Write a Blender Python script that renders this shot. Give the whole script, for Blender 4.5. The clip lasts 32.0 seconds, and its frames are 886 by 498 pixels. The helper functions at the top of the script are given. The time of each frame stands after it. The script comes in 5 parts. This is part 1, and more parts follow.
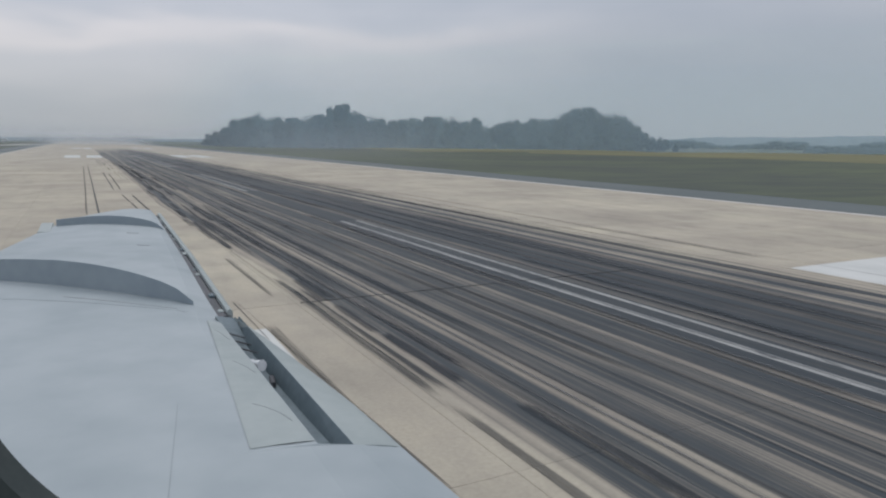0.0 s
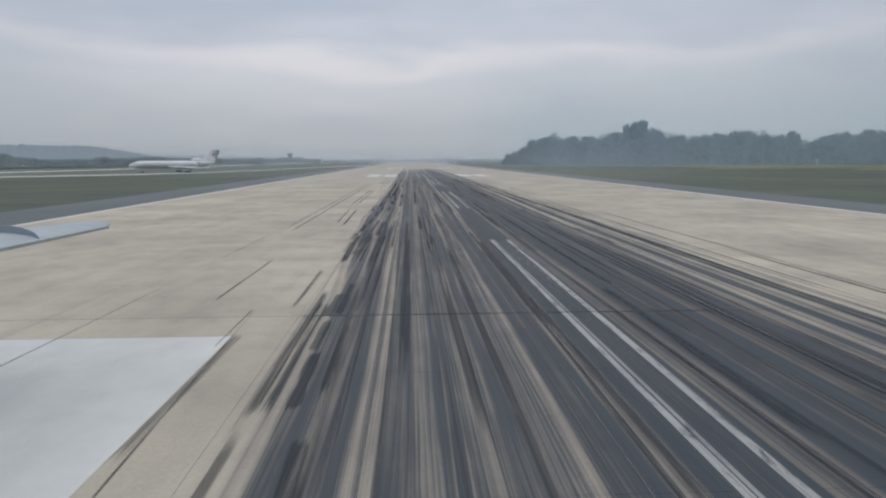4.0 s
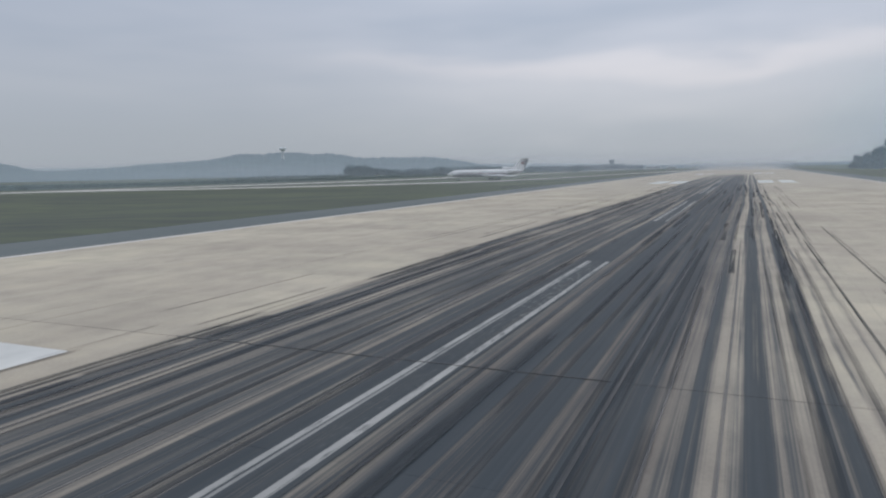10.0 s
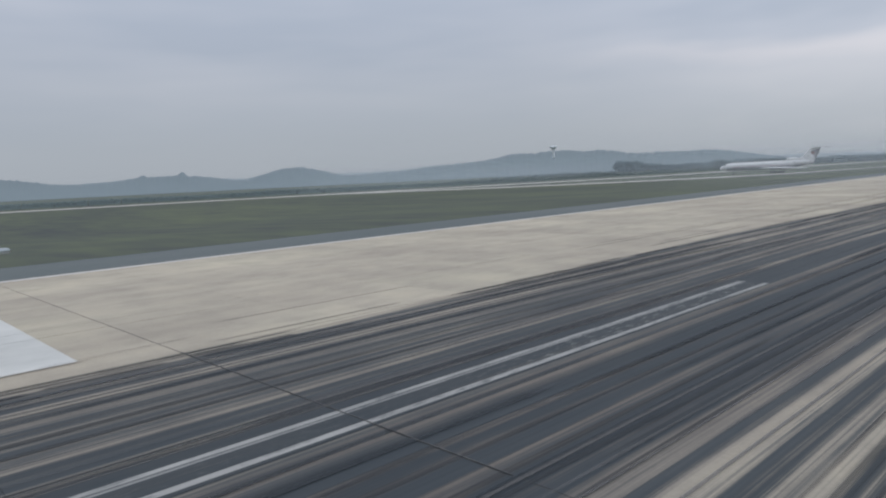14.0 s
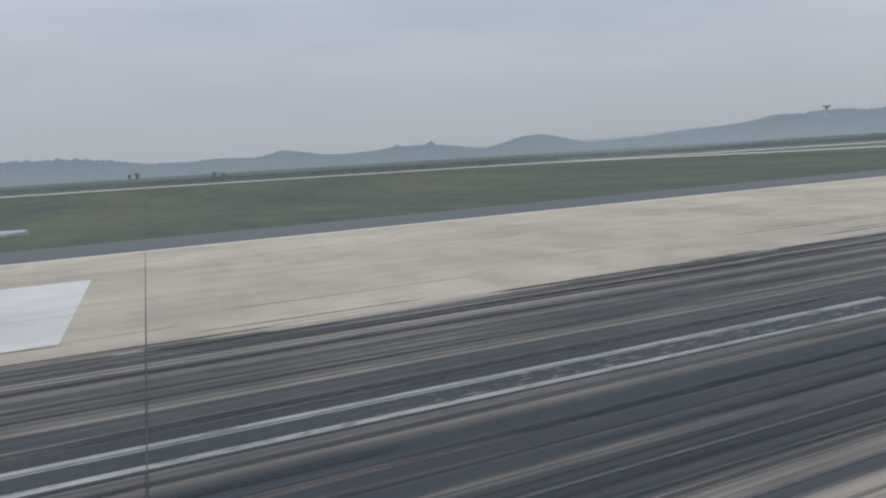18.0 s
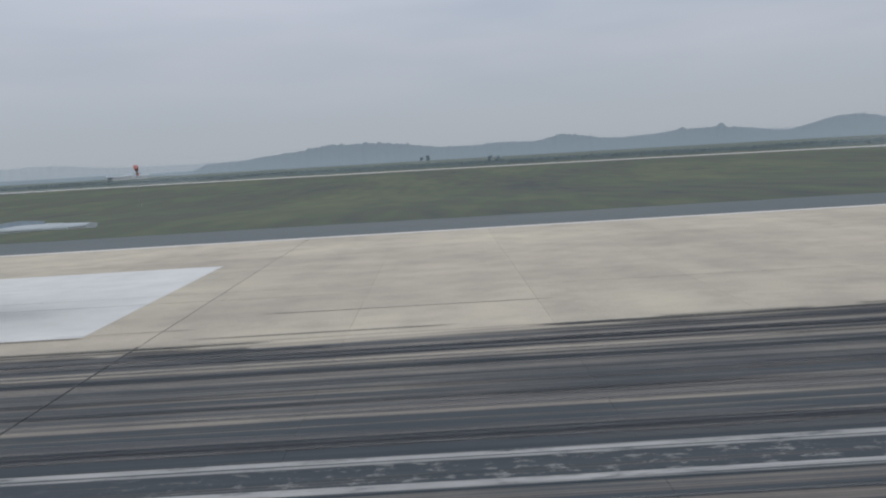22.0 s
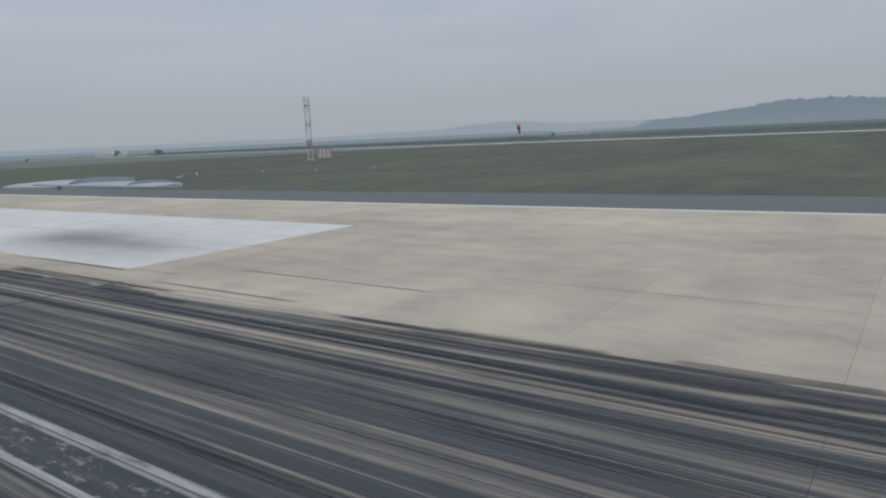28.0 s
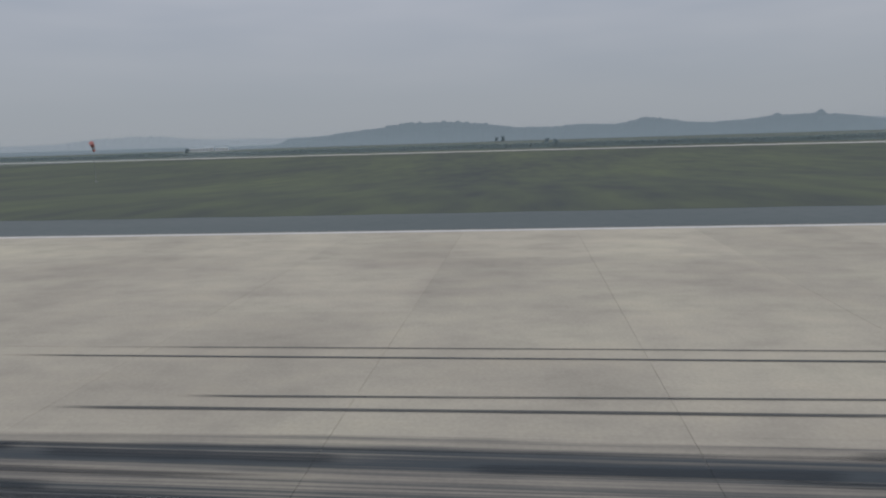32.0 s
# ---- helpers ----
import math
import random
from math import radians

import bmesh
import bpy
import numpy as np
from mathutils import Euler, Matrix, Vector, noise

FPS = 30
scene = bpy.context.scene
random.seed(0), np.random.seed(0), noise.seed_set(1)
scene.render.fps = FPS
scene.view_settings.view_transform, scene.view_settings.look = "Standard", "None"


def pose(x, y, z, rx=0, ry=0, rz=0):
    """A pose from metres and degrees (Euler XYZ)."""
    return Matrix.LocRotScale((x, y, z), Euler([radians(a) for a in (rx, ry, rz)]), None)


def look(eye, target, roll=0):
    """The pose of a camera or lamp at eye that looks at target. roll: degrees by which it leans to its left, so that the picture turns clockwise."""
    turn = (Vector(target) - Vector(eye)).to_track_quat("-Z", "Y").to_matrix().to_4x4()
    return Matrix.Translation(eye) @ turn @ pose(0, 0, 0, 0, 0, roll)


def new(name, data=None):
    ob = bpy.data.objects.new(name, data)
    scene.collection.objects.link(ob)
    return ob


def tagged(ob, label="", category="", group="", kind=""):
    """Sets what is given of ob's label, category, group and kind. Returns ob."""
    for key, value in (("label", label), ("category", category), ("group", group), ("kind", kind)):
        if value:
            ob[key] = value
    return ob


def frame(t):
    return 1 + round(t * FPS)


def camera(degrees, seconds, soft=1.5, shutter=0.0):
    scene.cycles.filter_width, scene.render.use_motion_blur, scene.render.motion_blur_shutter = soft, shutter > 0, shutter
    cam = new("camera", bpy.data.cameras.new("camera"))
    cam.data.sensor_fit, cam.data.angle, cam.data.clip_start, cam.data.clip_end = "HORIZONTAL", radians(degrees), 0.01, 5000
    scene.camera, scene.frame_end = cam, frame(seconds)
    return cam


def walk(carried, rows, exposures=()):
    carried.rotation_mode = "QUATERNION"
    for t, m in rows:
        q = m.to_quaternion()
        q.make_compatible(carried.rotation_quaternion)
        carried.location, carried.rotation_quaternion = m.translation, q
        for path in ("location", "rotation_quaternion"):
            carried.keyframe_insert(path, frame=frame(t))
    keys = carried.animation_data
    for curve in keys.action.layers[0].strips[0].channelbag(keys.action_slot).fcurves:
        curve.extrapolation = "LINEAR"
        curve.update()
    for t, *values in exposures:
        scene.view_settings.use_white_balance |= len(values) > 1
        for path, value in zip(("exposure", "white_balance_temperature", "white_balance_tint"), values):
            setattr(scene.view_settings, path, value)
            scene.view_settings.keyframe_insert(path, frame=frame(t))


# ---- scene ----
cam = camera(65.92, 32.0, soft=2.2)
PATH = [
    (0, (-12.103, 0.492, 4.087), (-11.182, 2.240, 3.778), 0.60),
    (0.5, (-11.041, 0.159, 4.087), (-10.217, 1.958, 3.796), 0.65),
    (1, (-10.017, -0.137, 4.087), (-9.307, 1.711, 3.803), 0.70),
    (1.5, (-9.054, -0.365, 4.087), (-8.461, 1.524, 3.806), 0.88),
    (2, (-8.118, -0.534, 4.087), (-7.606, 1.380, 3.810), 1.07),
    (2.5, (-7.177, -0.653, 4.087), (-6.746, 1.282, 3.820), 0.94),
    (3, (-6.278, -0.715, 4.087), (-5.969, 1.244, 3.830), 0.82),
    (3.5, (-5.441, -0.708, 4.087), (-5.226, 1.263, 3.825), 0.35),
    (5.5, (-1.494, 0.000, 4.087), (-1.717, 1.973, 3.844), -0.45),
    (6, (-0.487, 0.301, 4.087), (-0.716, 2.272, 3.834), -0.05),
    (6.5, (0.415, 0.645, 4.087), (0.151, 2.609, 3.818), 0.44),
    (7, (1.249, 1.037, 4.087), (0.866, 2.981, 3.819), -0.18),
    (7.5, (2.071, 1.484, 4.087), (1.682, 3.426, 3.812), -0.88),
    (8, (2.883, 1.994, 4.087), (2.419, 3.919, 3.802), 0.34),
    (8.5, (3.714, 2.567, 4.087), (3.110, 4.455, 3.826), 1.31),
    (9, (4.520, 3.158, 4.087), (3.850, 5.027, 3.845), -0.52),
    (9.5, (5.248, 3.733, 4.087), (4.518, 5.581, 3.856), -1.16),
    (10, (5.896, 4.323, 4.087), (5.084, 6.137, 3.858), -1.20),
    (10.5, (6.481, 4.972, 4.087), (5.580, 6.743, 3.861), -1.78),
    (11, (7.026, 5.684, 4.087), (6.024, 7.402, 3.870), -1.80),
    (11.5, (7.534, 6.440, 4.087), (6.450, 8.107, 3.874), -2.29),
    (12, (7.994, 7.238, 4.087), (6.823, 8.845, 3.868), -2.37),
    (12.5, (8.401, 8.073, 4.087), (7.155, 9.621, 3.864), -2.15),
    (13, (8.794, 8.903, 4.087), (7.469, 10.384, 3.864), -2.22),
    (13.5, (9.202, 9.696, 4.087), (7.805, 11.111, 3.872), -2.11),
    (14, (9.572, 10.489, 4.087), (8.123, 11.852, 3.878), -2.80),
    (14.5, (9.846, 11.323, 4.087), (8.331, 12.610, 3.872), -2.92),
    (16.5, (10.356, 14.858, 4.087), (8.701, 15.942, 3.791), -2.42),
    (17, (10.439, 15.776, 4.087), (8.718, 16.752, 3.793), -2.66),
    (17.5, (10.515, 16.695, 4.087), (8.745, 17.579, 3.792), -3.03),
    (18, (10.545, 17.604, 4.087), (8.722, 18.380, 3.821), -3.51),
    (18.5, (10.487, 18.490, 4.087), (8.623, 19.168, 3.829), -3.94),
    (19, (10.311, 19.357, 4.087), (8.406, 19.904, 3.825), -3.97),
    (19.5, (10.010, 20.211, 4.087), (8.076, 20.628, 3.793), -3.82),
    (20, (9.641, 21.055, 4.087), (7.691, 21.392, 3.799), -3.06),
    (20.5, (9.274, 21.894, 4.087), (7.313, 22.161, 3.796), -2.74),
    (21, (8.964, 22.754, 4.087), (6.993, 22.910, 3.787), -2.93),
    (21.5, (8.742, 23.661, 4.087), (6.763, 23.730, 3.807), -2.80),
    (22, (8.556, 24.625, 4.087), (6.573, 24.626, 3.821), -3.36),
    (22.5, (8.343, 25.642, 4.087), (6.360, 25.594, 3.835), -3.51),
    (23, (8.058, 26.690, 4.087), (6.075, 26.601, 3.841), -3.26),
    (23.5, (7.684, 27.750, 4.087), (5.704, 27.631, 3.832), -3.07),
    (24, (7.309, 28.822, 4.087), (5.345, 28.673, 3.742), -4.09),
    (24.5, (7.000, 29.919, 4.087), (5.043, 29.750, 3.712), -4.18),
    (25, (6.668, 31.063, 4.087), (4.707, 30.850, 3.757), -4.32),
    (25.5, (6.300, 32.205, 4.087), (4.339, 31.971, 3.773), -3.04),
    (26, (5.899, 33.342, 4.087), (4.019, 32.760, 3.729), -3.42),
    (26.5, (5.476, 34.482, 4.087), (3.704, 33.599, 3.805), -2.15),
    (28.5, (3.538, 39.455, 4.087), (1.953, 38.283, 3.750), -3.06),
    (29, (3.079, 40.839, 4.087), (1.476, 39.693, 3.747), -2.09),
    (29.5, (2.637, 42.279, 4.087), (0.859, 41.413, 3.789), -0.31),
    (30, (2.227, 43.767, 4.087), (0.307, 43.265, 3.837), 1.25),
    (30.5, (1.859, 45.292, 4.087), (-0.092, 44.934, 3.829), -0.76),
    (31, (1.532, 46.845, 4.087), (-0.416, 46.511, 3.784), -1.98),
    (31.5, (1.242, 48.414, 4.087), (-0.713, 48.113, 3.791), -2.00),
    (32, (0.971, 49.992, 4.087), (-0.990, 49.751, 3.773), -1.81),
]
# the clip's camera drifts a little in its white balance
EXPOSURES = [(0, -0.12, 6220, 10), (6, -0.08, 6120, 10), (13, -0.08, 6080, 10), (19, 0.02, 6140, 10), (23, -0.03, 6130, 10), (26, -0.02, 6150, 9), (29, -0.18, 6090, 10), (30.5, -0.27, 6120, 10), (32, -0.33, 6170, 10)]
walk(cam, [(t, look(eye, target, roll)) for t, eye, target, roll in PATH], EXPOSURES)

# ---------------------------------------------------------------- sky and light
world = bpy.data.worlds.new("overcast_sky")
scene.world = world
world.use_nodes = True
wt = world.node_tree
wt.nodes.clear()


w_out = wt.nodes.new("ShaderNodeOutputWorld")
w_bg = wt.nodes.new("ShaderNodeBackground")
w_co = wt.nodes.new("ShaderNodeTexCoord")
w_sep = wt.nodes.new("ShaderNodeSeparateXYZ")
wt.links.new(w_co.outputs["Generated"], w_sep.inputs[0])
w_ramp = wt.nodes.new("ShaderNodeValToRGB")
SKY_STOPS = [(0.0, (0.380, 0.398, 0.416)), (0.06, (0.392, 0.411, 0.432)), (0.2, (0.462, 0.484, 0.526)), (0.36, (0.515, 0.55, 0.615)), (0.62, (0.80, 0.82, 0.86)), (1.0, (1.10, 1.11, 1.13))]
els = w_ramp.color_ramp.elements
while len(els) < len(SKY_STOPS):
    els.new(0.5)
for e, (p, c) in zip(els, SKY_STOPS):
    e.position, e.color = p, (*c, 1)
wt.links.new(w_sep.outputs["Z"], w_ramp.inputs[0])
# soft banks of cloud, drawn out along the horizon
w_map = wt.nodes.new("ShaderNodeMapping")
w_map.inputs["Scale"].default_value = (1.1, 1.1, 6.0)
wt.links.new(w_co.outputs["Generated"], w_map.inputs["Vector"])
w_noise = wt.nodes.new("ShaderNodeTexNoise")
w_noise.inputs["Scale"].default_value = 1.7
w_noise.inputs["Detail"].default_value = 3
w_noise.inputs["Roughness"].default_value = 0.52
wt.links.new(w_map.outputs[0], w_noise.inputs["Vector"])
w_cr = wt.nodes.new("ShaderNodeValToRGB")
w_cr.color_ramp.elements[0].position, w_cr.color_ramp.elements[0].color = 0.36, (0.91, 0.93, 0.955, 1)
w_cr.color_ramp.elements[1].position, w_cr.color_ramp.elements[1].color = 0.64, (1.10, 1.075, 1.06, 1)
wt.links.new(w_noise.outputs["Fac"], w_cr.inputs[0])
w_up = wt.nodes.new("ShaderNodeMapRange")
w_up.inputs["From Min"].default_value, w_up.inputs["From Max"].default_value = 0.03, 0.17
wt.links.new(w_sep.outputs["Z"], w_up.inputs["Value"])
w_mul = wt.nodes.new("ShaderNodeMix")
w_mul.data_type, w_mul.blend_type = "RGBA", "MULTIPLY"
wt.links.new(w_up.outputs[0], w_mul.inputs["Factor"])
wt.links.new(w_ramp.outputs[0], w_mul.inputs["A"])
wt.links.new(w_cr.outputs[0], w_mul.inputs["B"])
# a little of the clear sky above the cloud
w_sky = wt.nodes.new("ShaderNodeTexSky")
w_sky.sky_type, w_sky.sun_disc = "NISHITA", False
w_sky.sun_elevation, w_sky.sun_rotation = radians(48), radians(12)
w_add = wt.nodes.new("ShaderNodeMix")
w_add.data_type, w_add.blend_type = "RGBA", "ADD"
w_add.inputs["Factor"].default_value = 0.004
# the lit haze under the ragged edge of the cloud, towards the hidden sun
w_map2 = wt.nodes.new("ShaderNodeMapping")
w_map2.inputs["Scale"].default_value = (2.2, 2.2, 7.0)
w_map2.inputs["Rotation"].default_value = (0.0, 0.12, 0.0)
wt.links.new(w_co.outputs["Generated"], w_map2.inputs["Vector"])
w_edge = wt.nodes.new("ShaderNodeTexNoise")
w_edge.inputs["Scale"].default_value = 1.6
w_edge.inputs["Detail"].default_value = 3
w_edge.inputs["Roughness"].default_value = 0.45
wt.links.new(w_map2.outputs[0], w_edge.inputs["Vector"])
w_lift = wt.nodes.new("ShaderNodeMath")
w_lift.operation = "MULTIPLY_ADD"
w_lift.inputs[1].default_value = 0.16
wt.links.new(w_edge.outputs["Fac"], w_lift.inputs[0])
wt.links.new(w_sep.outputs["Z"], w_lift.inputs[2])
w_glow = wt.nodes.new("ShaderNodeValToRGB")
w_glow.color_ramp.interpolation = "EASE"
GLOW_STOPS = [(0.10, (0.0, 0.0, 0.0)), (0.19, (0.095, 0.076, 0.062)), (0.225, (0.185, 0.142, 0.112)), (0.255, (0.06, 0.050, 0.046)), (0.30, (0.0, 0.0, 0.0))]
els = w_glow.color_ramp.elements
while len(els) < len(GLOW_STOPS):
    els.new(0.5)
for e, (p, c) in zip(els, GLOW_STOPS):
    e.position, e.color = p, (*c, 1)
wt.links.new(w_lift.outputs[0], w_glow.inputs[0])
w_az = wt.nodes.new("ShaderNodeVectorMath")
w_az.operation = "DOT_PRODUCT"
w_az.inputs[1].default_value = Vector((0.02, 1.0, 0.12)).normalized()
wt.links.new(w_co.outputs["Generated"], w_az.inputs[0])
w_lobe = wt.nodes.new("ShaderNodeMapRange")
w_lobe.interpolation_type = "SMOOTHSTEP"
w_lobe.inputs["From Min"].default_value, w_lobe.inputs["From Max"].default_value = 0.74, 0.98
wt.links.new(w_az.outputs["Value"], w_lobe.inputs["Value"])
w_lit = wt.nodes.new("ShaderNodeMix")
w_lit.data_type, w_lit.blend_type = "RGBA", "ADD"
wt.links.new(w_lobe.outputs[0], w_lit.inputs["Factor"])
wt.links.new(w_mul.outputs["Result"], w_lit.inputs["A"])
wt.links.new(w_glow.outputs[0], w_lit.inputs["B"])
wt.links.new(w_lit.outputs["Result"], w_add.inputs["A"])
wt.links.new(w_sky.outputs[0], w_add.inputs["B"])
# the cloud is thinner and brighter towards the hidden sun, beyond the runway's far end
w_dot = wt.nodes.new("ShaderNodeVectorMath")
w_dot.operation = "DOT_PRODUCT"
w_dot.inputs[1].default_value = Vector((0.02, 0.93, 0.36)).normalized()
wt.links.new(w_co.outputs["Generated"], w_dot.inputs[0])
w_sun = wt.nodes.new("ShaderNodeMapRange")
w_sun.interpolation_type = "SMOOTHSTEP"
w_sun.inputs["From Min"].default_value, w_sun.inputs["From Max"].default_value = 0.72, 1.0
w_sun.inputs["To Min"].default_value, w_sun.inputs["To Max"].default_value = 1.04, 1.12
wt.links.new(w_dot.outputs["Value"], w_sun.inputs["Value"])
wt.links.new(w_sun.outputs[0], w_bg.inputs["Strength"])
wt.links.new(w_add.outputs["Result"], w_bg.inputs["Color"])
wt.links.new(w_bg.outputs[0], w_out.inputs["Surface"])

sun_data = bpy.data.lights.new("sun", "SUN")
sun_data.energy, sun_data.angle, sun_data.color = 0.5, radians(25), (1.0, 0.96, 0.9)
sun = new("sun", sun_data)
sun.matrix_world = look((0, 0, 200), (-42, -190, -10))


# ---------------------------------------------------------------- materials
def mat(name, a, b=None, scale=1.0, rough=0.8, metal=0.0, bump=0.0, fine=8.0, spec=0.3, stretch=(1, 1, 1), c=None):
    """A worn surface: two tones mixed by broad and fine noise at real-world size, with relief."""
    m = bpy.data.materials.new(name)
    m.use_nodes = True
    t = m.node_tree
    p = t.nodes["Principled BSDF"]
    p.inputs["Roughness"].default_value, p.inputs["Metallic"].default_value = rough, metal
    p.inputs["Specular IOR Level"].default_value = spec
    if b is None:
        b = tuple(min(1, v * 1.15) for v in a)
    geo = t.nodes.new("ShaderNodeNewGeometry")
    mp = t.nodes.new("ShaderNodeMapping")
    mp.inputs["Scale"].default_value = stretch
    t.links.new(geo.outputs["Position"], mp.inputs["Vector"])
    n1, n2 = t.nodes.new("ShaderNodeTexNoise"), t.nodes.new("ShaderNodeTexNoise")
    n1.inputs["Scale"].default_value, n1.inputs["Detail"].default_value = scale, 5
    n2.inputs["Scale"].default_value, n2.inputs["Detail"].default_value = scale * fine, 4
    for n in (n1, n2):
        t.links.new(mp.outputs[0], n.inputs["Vector"])
    s = t.nodes.new("ShaderNodeMath")
    s.operation = "MULTIPLY_ADD"
    s.inputs[1].default_value = 0.45
    t.links.new(n2.outputs["Fac"], s.inputs[0])
    h = t.nodes.new("ShaderNodeMath")
    h.operation = "MULTIPLY"
    h.inputs[1].default_value = 0.55
    t.links.new(n1.outputs["Fac"], h.inputs[0])
    t.links.new(h.outputs[0], s.inputs[2])
    r = t.nodes.new("ShaderNodeValToRGB")
    e = r.color_ramp.elements
    e[0].position, e[0].color = 0.36, (*a, 1)
    e[1].position, e[1].color = 0.64, (*b, 1)
    if c:
        x = e.new(0.72)
        x.color = (*c, 1)
    t.links.new(s.outputs[0], r.inputs[0])
    t.links.new(r.outputs[0], p.inputs["Base Color"])
    if bump:
        bn = t.nodes.new("ShaderNodeBump")
        bn.inputs["Strength"].default_value, bn.inputs["Distance"].default_value = bump, 0.02
        t.links.new(n2.outputs["Fac"], bn.inputs["Height"])
        t.links.new(bn.outputs[0], p.inputs["Normal"])
    return m


def math_node(t, op, a, b=None, c=None, clamp=False):
    n = t.nodes.new("ShaderNodeMath")
    n.operation, n.use_clamp = op, clamp
    for i, v in enumerate((a, b, c)):
        if v is None:
            continue
        if isinstance(v, (int, float)):
            n.inputs[i].default_value = v
        else:
            t.links.new(v, n.inputs[i])
    return n.outputs[0]


def smooth(t, v, lo, hi):
    n = t.nodes.new("ShaderNodeMapRange")
    n.interpolation_type = "SMOOTHSTEP"
    n.inputs["From Min"].default_value, n.inputs["From Max"].default_value = lo, hi
    t.links.new(v, n.inputs["Value"])
    return n.outputs[0]


def ramp(t, v, stops):
    n = t.nodes.new("ShaderNodeValToRGB")
    e = n.color_ramp.elements
    while len(e) < len(stops):
        e.new(0.5)
    for x, (p, col) in zip(e, stops):
        x.position = p
        x.color = (*col, 1) if isinstance(col, tuple) else (col, col, col, 1)
    t.links.new(v, n.inputs[0])
    return n.outputs[0]


def mix(t, f, a, b, blend="MIX"):
    n = t.nodes.new("ShaderNodeMix")
    n.data_type, n.blend_type = "RGBA", blend
    for key, v in (("Factor", f), ("A", a), ("B", b)):
        if isinstance(v, (int, float)):
            n.inputs[key].default_value = v
        elif isinstance(v, tuple):
            n.inputs[key].default_value = (*v, 1)
        else:
            t.links.new(v, n.inputs[key])
    return n.outputs["Result"]


def noise_at(t, vec, scale, detail=3, rough=0.5):
    n = t.nodes.new("ShaderNodeTexNoise")
    n.inputs["Scale"].default_value, n.inputs["Detail"].default_value, n.inputs["Roughness"].default_value = scale, detail, rough
    t.links.new(vec, n.inputs["Vector"])
    return n.outputs["Fac"]


def scaled(t, vec, s, off=(0, 0, 0)):
    n = t.nodes.new("ShaderNodeMapping")
    n.inputs["Scale"].default_value = s
    n.inputs["Location"].default_value = off
    t.links.new(vec, n.inputs["Vector"])
    return n.outputs[0]


# how much rubber the tyres have laid across the runway: (metres from the centre line, amount)
RUBBER_WEST = [(-8.8, 0.0), (-8.05, 0.04), (-7.72, 0.28), (-7.52, 0.12), (-7.3, 0.5), (-7.12, 0.38), (-6.95, 0.73), (-6.55, 0.79), (-6.36, 0.51), (-6.2, 0.75), (-5.72, 0.79), (-5.52, 0.46), (-5.22, 0.46), (-5.1, 0.75), (-4.7, 0.79), (-4.2, 0.56), (-4.06, 0.82), (-3.75, 0.79), (-3.46, 0.58), (-3.32, 0.82), (-2.9, 0.81), (-2.76, 0.54), (-2.5, 0.68), (-2.14, 0.52), (-2.02, 0.94), (-1.7, 0.82), (-1.4, 0.9), (-1.32, 0.48), (-0.97, 0.54), (-0.86, 1.0), (0.6, 1.0)]
RUBBER_EAST = [(0, 1.0), (0.56, 0.95), (0.64, 0.6), (0.82, 0.62), (0.9, 0.84), (1.04, 0.82), (1.1, 0.55), (1.24, 0.58), (1.32, 0.8), (1.5, 1.0), (1.92, 1.0), (1.98, 0.78), (2.14, 0.8), (2.2, 0.95), (2.44, 0.92), (2.5, 0.66), (2.66, 0.7), (2.74, 0.9), (3.08, 0.97), (3.16, 0.74), (3.5, 0.78), (3.58, 0.97), (3.88, 0.95), (3.96, 0.72), (4.3, 0.74), (4.4, 0.95), (4.62, 0.6), (4.98, 0.62), (5.08, 0.8), (5.28, 0.92), (5.42, 0.45)]
RUBBER_RIM = [(5.3, 0.9), (5.42, 0.44), (5.85, 0.4), (5.96, 0.9), (6.3, 0.92), (6.42, 0.55), (6.7, 0.66), (6.78, 0.42), (7.02, 0.5), (7.1, 0.92), (7.45, 0.9), (7.56, 0.36), (7.78, 0.3), (7.88, 0.7), (8.0, 0.3), (8.3, 0.22), (8.42, 0.55), (8.6, 0.14), (9.1, 0.1), (9.2, 0.34), (9.32, 0.08), (9.9, 0.0)]


